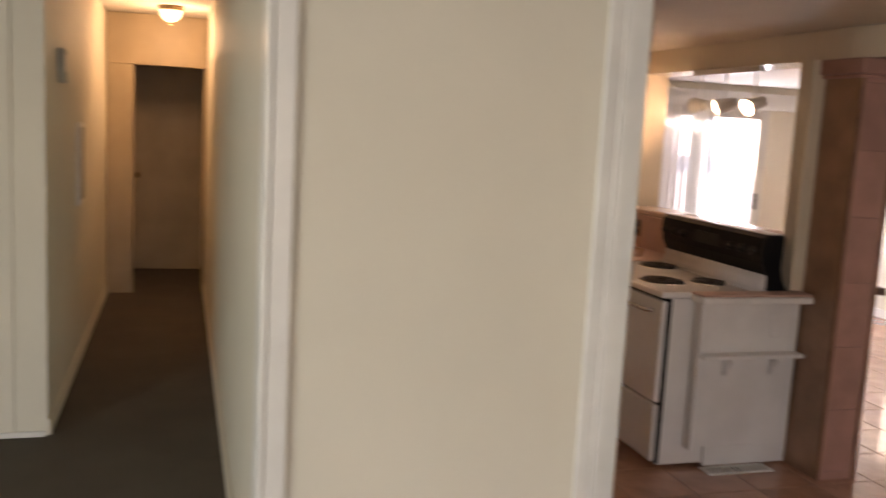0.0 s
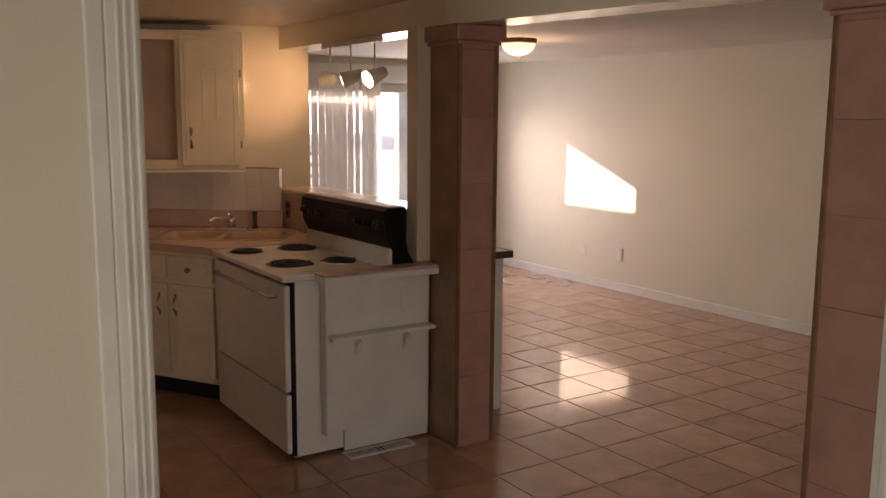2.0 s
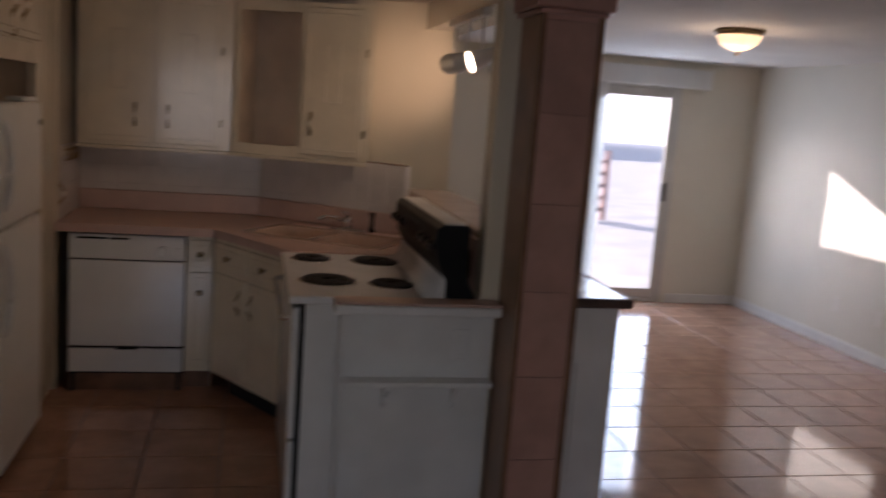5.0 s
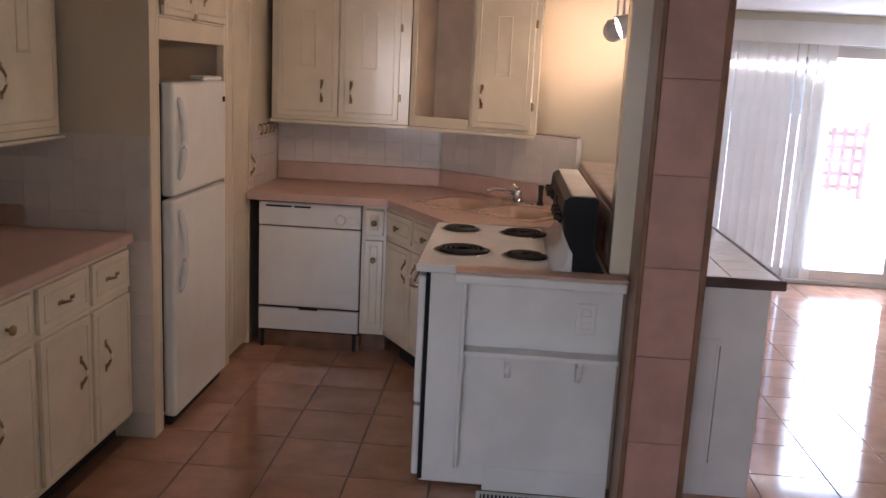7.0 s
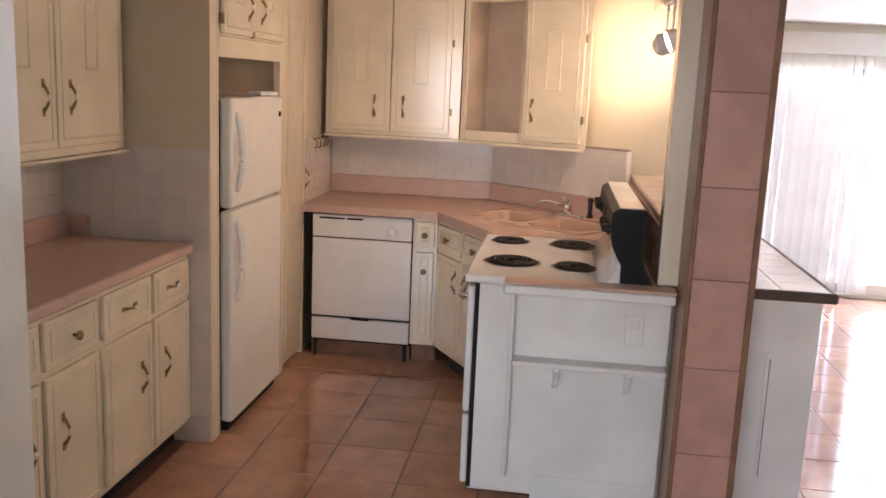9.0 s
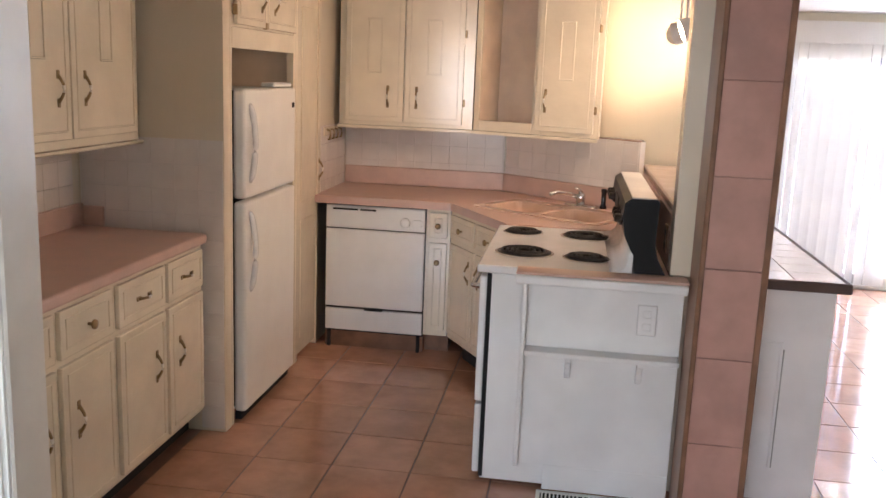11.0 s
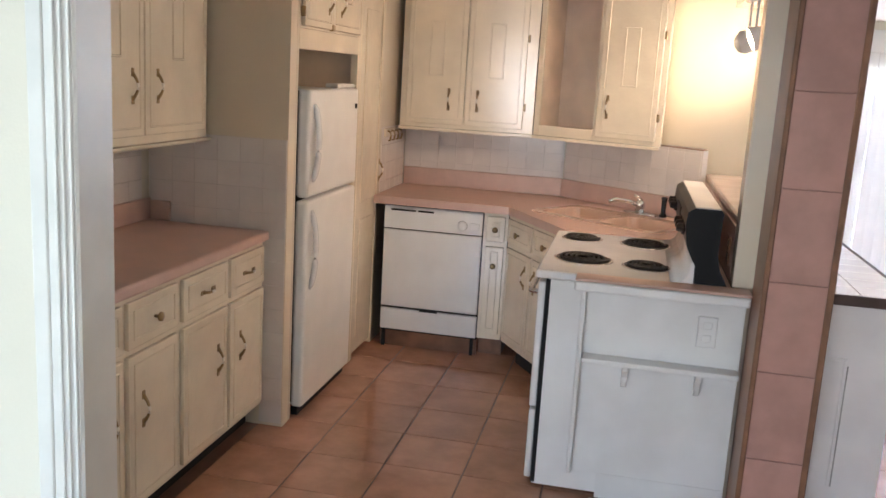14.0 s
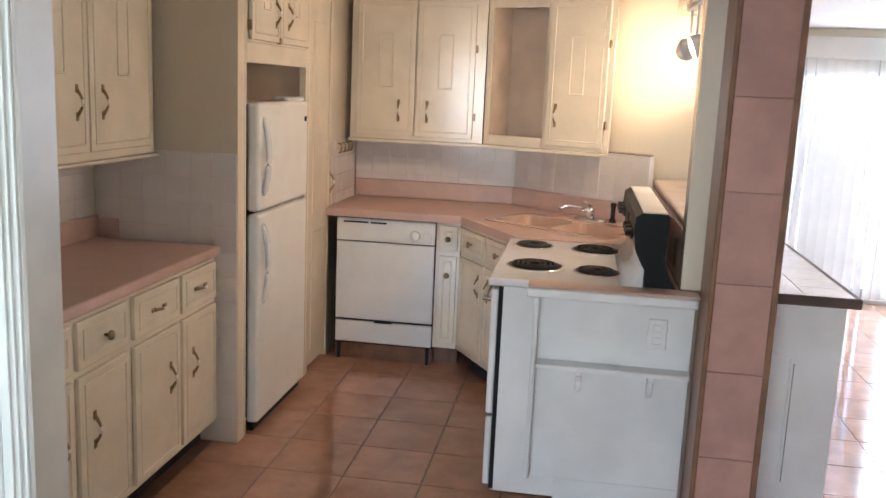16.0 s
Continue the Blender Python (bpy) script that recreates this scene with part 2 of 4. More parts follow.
# ---- the large structure ----
CZ = 2.225
structure("ground", box((-60, 8.3, -0.16), (70, 120, -0.06)), CONC, "pale concrete patio and yard ground in full sun", "ground")
structure("backdrop", box((-60, 80, -1), (90, 80.2, 16)), HAZE, "bright hazy sky low over the distance", "backdrop")
structure("floor_slab", box((-4, -5.7, -0.2), (7.2, 8.3, -0.02)), GROUT, "concrete slab with brown grout under the tiles", "floor")
structure("grout_bed", box((0.75, 1.401, -0.019), (6.94, 8.04, -0.0035)), GROUT, "brown cement grout in the tile joints", "floor")
structure("carpet_hall", box((-3.6, -5.5, -0.02), (0.62, 12.6, 0.003)), CARPET, "dark brown worn carpet in living room and hallway", "floor")
structure("carpet_living", box((0.62, -5.5, -0.02), (3.70, 1.40, 0.003)), CARPET, "dark brown worn carpet before the kitchen", "floor")

structure("ceiling_main", box((-3.7, -5.7, CZ), (3.33, 2.5, CZ + 0.12)), CEIL, "cream painted flat ceiling", "ceiling")
structure("ceiling_kitchen", box((0.62, 2.5, CZ), (3.33, 6.2, CZ + 0.12)), CEIL_K, "kitchen ceiling, browned to stand for the shade there", "ceiling")
structure("ceiling_dining", box((3.56, 1.4, CZ), (7.2, 8.3, CZ + 0.12)), CEIL, "pale textured dining room ceiling", "ceiling")
structure("ceiling_hall_mouth", box((-3.7, 2.5, CZ + 0.001), (0.62, 4.649, CZ + 0.12)), CEIL, "cream ceiling before the hallway", "ceiling")
HZ = 2.48
structure("ceiling_hall", box((-0.5, 4.65, HZ), (0.66, 12.7, HZ + 0.12)), CEIL, "cream hallway ceiling", "ceiling")
structure("wall_hall_mouth_head", box((-0.5, 4.65, CZ + 0.122), (0.66, 4.66, HZ - 0.001)), CREAM, "cream strip where the hallway ceiling steps up")
structure("ceiling_living_right", box((3.56, -5.7, CZ), (3.95, 1.4, CZ + 0.12)), CEIL, "cream ceiling along the living room wall", "ceiling")
structure("ceiling_strip", box((3.33, -5.7, CZ + 0.002), (3.56, 8.3, CZ + 0.12)), CEIL, "painted ceiling strip above the beam", "ceiling")

# partition between hallway and kitchen, with its white corner trims
structure("wall_partition", box((0.50, 2.318, 0), (1.46, 2.44, CZ)), CREAM, "cream painted partition beside the kitchen opening")
structure("wall_hall_right", box((0.50, 2.44, 0), (0.66, 4.66, CZ)), CREAM, "cream painted hallway wall with satin sheen")
tr = thing("trim_partition", "white painted casing boards on the partition's ends", "trim", kind="structure")
part("casing_board", box((1.415, 2.30, 0), (1.46, 2.318, CZ), 0.004), TRIMW, tr)
part("jamb_board", box((1.46, 2.30, 0), (1.548, 2.456, CZ), 0.006), TRIMW, tr)
part("casing_board", box((0.497, 2.30, 0), (0.556, 2.318, CZ), 0.004), TRIMW, tr)
for x in (1.486, 1.506, 1.528):
    part("flute", box((x, 2.294, 0), (x + 0.010, 2.2995, CZ), 0.0024), TRIMW, tr)
part("corner_bead", box((0.478, 2.295, 0), (0.497, 2.44, CZ), 0.006), TRIMW, tr)

structure("wall_hall_right_far", box((0.50, 4.661, 0), (0.615, 12.4, HZ - 0.001)), CREAM, "cream painted hallway wall with satin sheen")

# living room shell, closed behind the walk, with a window opening
structure("wall_living_front_left", box((-3.7, -5.7, 0), (-0.2, -5.5, CZ)), CREAM, "cream wall beside the wide front window")
structure("wall_living_front_right", box((2.6, -5.7, 0), (3.9, -5.5, CZ)), CREAM, "cream wall beside the wide front window")
structure("wall_living_front_sill", box((-0.2, -5.7, 0), (2.6, -5.5, 0.7)), CREAM, "cream wall under the wide front window")
structure("wall_living_front_head", box((-0.2, -5.7, 2.12), (2.6, -5.5, CZ)), CREAM, "cream wall over the wide front window")
# Unseen left wall, with an opening made for the added fill light.
structure("wall_living_left_near", box((-3.7, -5.5, 0), (-3.55, -1.65, CZ)), CREAM, "cream living room wall before the opening added for fill light")
structure("wall_living_left_far", box((-3.7, 0.45, 0), (-3.55, 12.5, CZ)), CREAM, "cream living room wall past the opening added for fill light")
structure("wall_living_left_sill", box((-3.7, -1.65, 0), (-3.55, 0.45, 0.72)), CREAM, "cream wall under the opening added for fill light")
structure("wall_living_left_head", box((-3.7, -1.65, 2.1), (-3.55, 0.45, CZ)), CREAM, "cream wall over the opening added for fill light")
structure("wall_hall_front", box((-3.55, 4.65, 0), (-0.501, 4.80, CZ)), CREAM, "pale cream wall beside the hallway mouth")
structure("wall_hall_left", box((-0.50, 4.661, 0), (-0.35, 12.4, HZ - 0.001)), CREAM, "cream hallway wall with satin sheen")
structure("wall_hall_end", box((-0.6, 12.401, 0), (0.7, 12.55, HZ)), CREAM, "dim tan end wall of the far room")
structure("wall_right_living", box((3.695, -5.5, 0), (3.88, 1.469, CZ)), CREAM, "pale cream living room wall by the tiled column")
tr = thing("trim_right", "white painted casing between wall and tiled column", "trim", kind="structure")
part("casing_board", box((3.682, 1.47, 0), (3.76, 1.562, 2.07), 0.005), TRIMW, tr)
part("casing_bead", box((3.674, 1.505, 0), (3.684, 1.53, 2.07), 0.004), TRIMW, tr)

# dining room
structure("wall_dining_right", box((6.95, 1.4, 0), (7.12, 8.2, CZ)), CREAM, "long cream dining room wall with a patch of sun")
structure("wall_dining_near", box((3.88, 1.40, 0), (6.95, 1.55, CZ)), CREAM, "cream dining room wall by the living room")
structure("wall_dining_far_left", box((3.35, 8.05, 0), (4.42, 8.2, CZ)), CREAM, "cream end wall beside the sliding door")
structure("wall_dining_far_right", box((6.20, 8.05, 0), (6.95, 8.2, CZ)), CREAM, "cream end wall in the dining room corner")
structure("wall_dining_far_head", box((4.42, 8.05, 2.03), (6.20, 8.2, CZ)), CREAM, "cream wall over the sliding door")
structure("wall_dining_left", box((3.36, 5.60, 0), (3.50, 8.05, CZ)), CREAM, "cream dining side of the kitchen wall")

# kitchen
structure("wall_kitchen_left", box((0.66, 2.44, 0), (0.74, 6.15, CZ)), YELLOW, "cream kitchen wall behind the base cabinets")
structure("wall_kitchen_back", box((0.74, 6.03, 0), (2.47, 6.18, CZ)), YELLOW, "cream kitchen back wall")
structure("wall_kitchen_corner", prism([(2.471, 6.03), (3.50, 5.53), (3.50, 5.70), (2.471, 6.18)], 0, CZ), YELLOW, "cream angled corner wall lit by a spot lamp")
structure("wall_divider", box((0.74, 4.00, 0), (1.405, 4.07, CZ)), TANW, "tan divider wall beside the refrigerator")
structure("wall_pantry_side", box((0.74, 5.44, 0), (1.40, 6.03, CZ)), YELLOW, "cream wall by the dishwasher")

# pony wall, column, beam
structure("wall_pony", box((3.285, 3.862, 0), (3.50, 5.64, 1.13)), YELLOW, "cream half wall between stove and dining room")
structure("beam_kitchen", prism([(3.33, 8.05), (3.33, 3.6), (3.665, 1.49), (3.90, 1.49), (3.56, 3.6), (3.56, 8.05)], 2.075, CZ - 0.002), YELLOW, "cream boxed beam over columns and opening")
tr = thing("trim_opening", "cream painted casing at the pass-through's column end", "trim", kind="structure")
part("casing_board", box((3.262, 3.758, 0.916), (3.36, 3.86, 2.075), 0.003), YELLOW, tr)
structure("sill_pass", box((3.268, 3.862, 1.132), (3.53, 5.56, 1.168), 0.008), PALEP, "peach laminate sill on the half wall, paled for spot light", "sill")

# baseboards of the dining room
structure("baseboard_right", box((6.935, 1.55, 0), (6.949, 8.05, 0.085), 0.003), TRIMW, "white painted baseboard", "baseboard")
structure("baseboard_far", box((6.24, 8.034, 0), (6.934, 8.049, 0.085), 0.003), TRIMW, "white painted baseboard", "baseboard")
structure("baseboard_hall_front", box((-3.5, 4.635, 0), (-0.36, 4.649, 0.03), 0.003), TRIMW, "thin white baseboard", "baseboard")
structure("baseboard_hall_right", box((0.484, 2.6, 0), (0.499, 8.3, 0.085), 0.003), CREAM, "cream painted baseboard", "baseboard")
structure("baseboard_hall_left", box((-0.349, 4.66, 0), (-0.335, 8.3, 0.085), 0.003), CREAM, "cream painted baseboard", "baseboard")


# ---- tiled columns ----
def tile_piece(w, h, d=0.008, bev=0.002, material=None, name="tile", gap=0.001):
    """One tile: w wide along x, h high along z, its face towards -y."""
    return mesh_of(name, box((gap, -d, gap), (w - gap, 0, h - gap), bev), material)


def lay(mesh, parent, name, m):
    ob = new(name, mesh)
    ob.parent = parent
    ob.matrix_local = m
    return ob


def column(name, label, x0, x1, y0, y1, faces, edge, board=False):
    """A square post clad with stacked tiles, a brown edge strip and a stepped tile cap."""
    c = thing(name, label, "column", pose(x0, y0, 0), group="tiled columns")
    w, d = x1 - x0, y1 - y0
    part("core", box((0.009, 0.009, 0), (w - 0.009, d - 0.009, 2.074)), COLJ, c)
    tops = [0.0, 0.043, 0.363, 0.683, 1.003, 1.323, 1.643, 1.963, 2.0]
    for a, b in zip(tops, tops[1:]):
        if "front" in faces:
            lay(tile_piece(w - 0.004, b - a, material=COLT), c, "tile", pose(0.002, 0.008, a))
        if "left" in faces and not board:
            lay(tile_piece(d - 0.004, b - a, material=COLT), c, "tile", pose(0.008, d - 0.002, a, 0, 0, -90))
        if "right" in faces:
            lay(tile_piece(d - 0.004, b - a, material=COLT), c, "tile", pose(w - 0.008, 0.002, a, 0, 0, 90))
    e = edge
    part("edge_strip", box((e[0] - 0.011, e[1] - 0.011, 0), (e[0] + 0.011, e[1] + 0.011, 2.0), 0.004), EDGEW, c, "dark brown rounded edge strip")
    if board:
        part("side_board", box((0.0, 0.006, 0), (0.008, d - 0.002, 2.0), 0.002), SIDEW, c, "plain tan-brown side board")
        part("edge_strip", box((-0.006, -0.007, 0), (0.012, 0.011, 2.0), 0.004), EDGEW, c, "brown rounded edge strip")
    part("cap", box((-0.035, -0.035, 2.0), (w + 0.035, d + 0.035, 2.073), 0.006), COLT, c)
    part("cap_moulding", box((-0.018, -0.018, 1.982), (w + 0.018, d + 0.018, 1.999), 0.004), COLT, c)
    return c


column("tiled_column", "square pink-brown tiled column at the stove counter's end", 3.335, 3.55, 3.50, 3.757, ("front", "left", "right"), (0.213, 0.002), board=True)
column("tiled_column", "square pink-brown tiled column beside the white casing", 3.685, 3.87, 1.558, 1.805, ("left",), (0.002, 0.245))


# ---- pulls, doors, cabinets ----
def pull(parent, x, z, along="z", size=0.1):
    """A bowed antique pull with leaf ends, standing on a front at y = -0.02."""
    bm = bmesh.new()
    pts, rad = [], []
    for i in range(9):
        u = i / 8
        s, off = (u - 0.5) * size, 0.02 + 0.024 * math.sin(math.pi * u)
        pts.append((x, -off, z + s) if along == "z" else (x + s, -off, z))
        rad.append(0.0035 + 0.0028 * abs(math.cos(math.pi * u)))
    tube(pts, rad, 8, bm)
    part("grip", tube(pts[3:6], 0.0058, 8), PLAST, parent, "pale ceramic grip")
    for s in (-0.5, 0.5):
        q = (x, z + s * size) if along == "z" else (x + s * size, z)
        hw, hh = (0.009, 0.016) if along == "z" else (0.016, 0.009)
        box((q[0] - hw, -0.024, q[1] - hh), (q[0] + hw, -0.0195, q[1] + hh), 0.002, bm)
    return part("handle", bm, BRASS, parent, "antique brass bowed pull")


def knob(parent, x, z):
    return part("knob", lathe([(0.006, 0), (0.006, 0.014), (0.017, 0.02), (0.016, 0.028), (0.004, 0.031)], 14, pose(x, -0.019, z, 90)), BRASS, parent, "antique brass round knob")


def frame_ring(x0, x1, z0, z1, wid, y0, y1):
    """A thin raised rectangular moulding in one piece."""
    bm = bmesh.new()
    loops = []
    for y, g in ((y1, 0.0), (y0, 0.0015), (y0, wid - 0.0015), (y1, wid)):
        loops.append([bm.verts.new(p) for p in ((x0 + g, y, z0 + g), (x1 - g, y, z0 + g), (x1 - g, y, z1 - g), (x0 + g, y, z1 - g))])
    for k in range(4):
        p, q = loops[k], loops[(k + 1) % 4]
        for i in range(4):
            bm.faces.new((p[i], p[(i + 1) % 4], q[(i + 1) % 4], q[i]))
    bmesh.ops.recalc_face_normals(bm, faces=bm.faces[:])
    return bm


def front(parent, name, x0, x1, z0, z1, style="door", grip=None):
    """A lipped front: slab, routed border and a raised middle panel; grip: (kind, x, z)."""
    h = z1 - z0
    d = part(name, box((x0, -0.019, z0), (x1, 0.0, z1), 0.004, seg=2), CAB, parent)
    b = 0.028
    part("moulding", frame_ring(x0 + b, x1 - b, z0 + b, z1 - b, 0.007, -0.0225, -0.0185), CAB, d)
    if style == "panel":
        cx = (x0 + x1) / 2
        part("inner_moulding", frame_ring(cx - 0.045, cx + 0.045, z0 + h * 0.36, z1 - h * 0.24, 0.008, -0.0235, -0.0185), CAB, d)
    if grip and grip[0] == "pull":
        pull(d, grip[1], grip[2])
    elif grip and grip[0] == "bail":
        pull(d, grip[1], grip[2], "x", 0.085)
    elif grip:
        knob(d, grip[1], grip[2])
    return d


def hinges(parent, spots):
    for x, z in spots:
        part("hinge", box((x - 0.006, -0.021, z - 0.022), (x + 0.006, -0.001, z + 0.022), 0.002), BRASS, parent, "dark brass butterfly hinge")


# base cabinets along the kitchen's left side, fronts towards +x
base = thing("base_cabinet", "cream painted base cabinet with drawers under pink counter", "cabinet", pose(1.30, 2.57, 0, 0, 0, 90), group="kitchen cabinets")
part("body", box((0, 0.001, 0.10), (1.425, 0.555, 0.865), 0.002), CAB, base)
# Toe kick blackened to give the shade under the fronts.
part("toe_kick", box((0, 0.07, 0.0), (1.425, 0.55, 0.099)), GAP, base, "toe kick coloured near-black for the shade of its recess")
for a, b, grip, hx in ((0.0, 0.288, "bail", 0.21), (0.318, 0.643, "knob", 0.40), (0.684, 1.045, "bail", 0.955), (1.072, 1.40, "bail", 1.16)):
    front(base, "drawer", a, b, 0.685, 0.845, "plain", (grip, (a + b) / 2, 0.765))
    front(base, "door", a, b, 0.125, 0.66, "plain", ("pull", hx, 0.46))
ct = thing("countertop", "pink laminate countertop with rounded edge and low splash", "countertop")
part("top", box((0.745, 2.565, 0.868), (1.335, 3.985, 0.912), 0.012, seg=3), LAM, ct)
part("splash", box((0.745, 2.565, 0.913), (0.765, 3.985, 1.01), 0.004), LAM, ct)
part("splash", box((0.766, 3.972, 0.913), (0.86, 3.990, 1.0), 0.004), LAM, ct)

upl = thing("wall_cabinet", "cream painted wall cabinet with double doors beside the divider", "cabinet", pose(1.03, 2.60, 0, 0, 0, 90), group="kitchen cabinets")
part("body", box((0, 0.001, 1.30), (1.39, 0.285, 2.16), 0.003), CAB, upl)
part("bottom_rail", box((-0.004, -0.022, 1.285), (1.394, 0.285, 1.299), 0.004), CAB, upl)
for a, b, hx in ((0.0, 0.20, 0.15), (0.205, 0.43, 0.26), (0.455, 0.852, 0.768), (0.862, 1.345, 0.945)):
    front(upl, "door", a, b, 1.335, 2.13, "panel", ("pull", hx, 1.52))

# refrigerator bay
bay = thing("refrigerator_surround", "cream painted face frame and cabinet above the refrigerator", "cabinet", pose(1.405, 4.07, 0, 0, 0, 90), group="kitchen cabinets")
part("stile", box((0, 0, 0), (0.03, 0.04, CZ - 0.002), 0.003), CAB, bay)
part("stile", box((0.87, 0, 0), (0.92, 0.04, CZ - 0.002), 0.003), CAB, bay)
part("rail", box((0.03, 0, 1.70), (0.87, 0.04, 1.79), 0.003), CAB, bay)
part("shelf", box((0.03, 0.04, 1.74), (0.87, 0.66, 1.76)), CAB, bay)
part("body", box((0.03, 0.005, 1.791), (0.87, 0.66, 2.2)), CAB, bay)
part("bay_side", box((0.89, 0.04, 0), (0.905, 0.66, 1.74)), CABIN, bay)
for a, b, hx in ((0.05, 0.405, 0.345), (0.41, 0.86, 0.52)):
    front(bay, "door", a, b, 1.80, 2.18, "panel", ("pull", hx, 1.93))
part("catch", box((0.395, -0.024, 1.795), (0.43, -0.004, 1.825), 0.003), BRASS, bay, "dark door catch")
hinges(bay, ((0.042, 1.86),))

fr = thing("refrigerator", "white top-freezer refrigerator with pebbled doors", "refrigerator", pose(1.452, 4.125, 0, 0, 0, 90))
part("body", box((0.02, 0.075, 0.04), (0.70, 0.66, 1.525), 0.008, seg=2), FRIDGE, fr)
part("gasket", box((0.03, 0.058, 0.06), (0.69, 0.075, 1.52)), GAP, fr)
fd = part("freezer_door", box((0.0, 0.0, 1.045), (0.705, 0.058, 1.53), 0.016, seg=3), FRIDGE, fr)
ld = part("lower_door", box((0.0, 0.0, 0.05), (0.705, 0.058, 1.032), 0.016, seg=3), FRIDGE, fr)
part("base_grille", box((0.02, 0.03, 0.005), (0.69, 0.06, 0.045)), GAP, fr)
for d, lo, hi in ((fd, 1.12, 1.46), (ld, 0.62, 0.98)):
    part("handle", tube([(0.06, 0.006 - 0.032 * math.sin(math.pi * k / 16) ** 0.5, lo + (hi - lo) * k / 16) for k in range(17)], 0.013, 10), ENAM, d)
part("badge", box((0.645, -0.004, 1.43), (0.675, 0.001, 1.455), 0.002), GAP, fd, "small dark maker's badge")
part("hinge_cover", box((0.44, 0.02, 1.531), (0.70, 0.09, 1.552), 0.006), FRIDGE, fr)

pn = thing("pantry_door", "tall narrow cream painted pantry door, shut", "door", pose(1.405, 4.995, 0, 0, 0, 90))
part("casing", box((0, 0, 0), (0.035, 0.06, 2.24), 0.003), CAB, pn)
part("casing", box((0.40, 0, 0), (0.445, 0.06, 2.24), 0.003), CAB, pn)
part("casing", box((0.035, 0, 2.10), (0.40, 0.06, 2.24), 0.003), CAB, pn)
pd = part("leaf", box((0.037, 0.008, 0.03), (0.398, 0.04, 2.098), 0.003), CAB, pn)
pull(pd, 0.36, 1.06)
part("leaf_moulding", box((0.10, 0.003, 0.9), (0.34, 0.0085, 1.95), 0.002), CAB, pd)
part("leaf_moulding", box((0.10, 0.003, 0.12), (0.34, 0.0085, 0.8), 0.002), CAB, pd)

hk = thing("hook_rack", "small cream hook rack with four dark hooks", "hook rack", pose(1.402, 5.50, 1.24, 0, 0, 90))
part("back_board", box((0, -0.012, 0.0), (0.36, 0, 0.05), 0.003), CAB, hk)
for i in range(4):
    x = 0.05 + 0.085 * i
    part("hook", tube([(x, -0.012, 0.035), (x, -0.03, 0.03), (x, -0.034, 0.005), (x, -0.03, -0.02), (x, -0.018, -0.022)], 0.006, 6), BRASS, hk)

# ---- dishwasher ----
dw = thing("dishwasher", "white built-in dishwasher with control strip", "dishwasher", pose(1.462, 5.36, 0) @ Matrix.Diagonal((0.985, 1, 1, 1)))
part("body", box((0.004, 0.03, 0.095), (0.606, 0.60, 0.866)), GAP, dw)
# Brown board added in place of the shaded floor under the dishwasher.
part("toe_kick", box((0.004, 0.034, 0.0), (0.606, 0.049, 0.094)), EDGEW, dw, "brown board standing in for the shaded floor below")
cp = part("control_panel", box((0.008, 0, 0.725), (0.602, 0.03, 0.858), 0.006, seg=2), ENAM, dw)
part("vent", box((0.05, -0.003, 0.832), (0.20, 0.002, 0.842)), GAP, cp)
part("latch", box((0.215, -0.004, 0.832), (0.31, 0.002, 0.842), 0.001), GAP, cp)
part("dial", lathe([(0.03, 0), (0.028, 0.012), (0.02, 0.016)], 20, pose(0.485, 0, 0.775, 90)), ENAM, cp)
part("button", box((0.53, -0.006, 0.755), (0.585, 0.002, 0.795), 0.002), ENAM, cp)
part("door_panel", box((0.008, 0.004, 0.252), (0.602, 0.03, 0.718), 0.005, seg=2), ENAM, dw)
part("lower_panel", box((0.008, 0.008, 0.108), (0.602, 0.03, 0.238), 0.004), ENAM, dw)
part("pull_slot", box((0.25, 0.002, 0.234), (0.36, 0.012, 0.251)), GAP, dw)
for x in (0.02, 0.57):
    part("foot", box((x, 0.012, 0.0), (x + 0.018, 0.033, 0.107)), GAP, dw)

# ---- sink corner cabinets ----
dc = thing("drawer_cabinet", "narrow cream painted cabinet with knobs beside dishwasher", "cabinet", pose(2.062, 5.375, 0), group="kitchen cabinets")
part("body", box((0, 0.001, 0.115), (0.14, 0.6, 0.866)), CAB, dc)
# Same brown as next door, for floor in shade below the cabinet.
part("toe_kick", box((0, 0.08, 0), (0.14, 0.6, 0.114)), EDGEW, dc)
front(dc, "drawer", 0.02, 0.125, 0.70, 0.845, "plain", ("knob", 0.072, 0.772))
front(dc, "door", 0.02, 0.125, 0.15, 0.67, "plain", ("knob", 0.072, 0.56))

DX, DY = 2.205, 5.375
ANG = math.degrees(math.atan2(4.77 - DY, 2.58 - DX))
L = math.hypot(4.77 - DY, 2.58 - DX)
sc = thing("sink_cabinet", "cream painted angled corner sink cabinet", "cabinet", pose(DX, DY, 0, 0, 0, ANG), group="kitchen cabinets")
part("body", box((0.002, 0.001, 0.115), (L, 0.35, 0.866)), CAB, sc)
# Near-black again: the recess shade is put into the board's colour.
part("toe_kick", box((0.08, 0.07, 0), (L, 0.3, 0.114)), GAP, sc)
for a, b in ((0.03, L / 2 - 0.01), (L / 2 + 0.01, L - 0.03)):
    front(sc, "false_drawer", a, b, 0.71, 0.845, "plain", ("knob", (a + b) / 2, 0.775))
    front(sc, "door", a, b, 0.15, 0.68, "plain", ("pull", b - 0.05 if a < 0.1 else a + 0.05, 0.56))


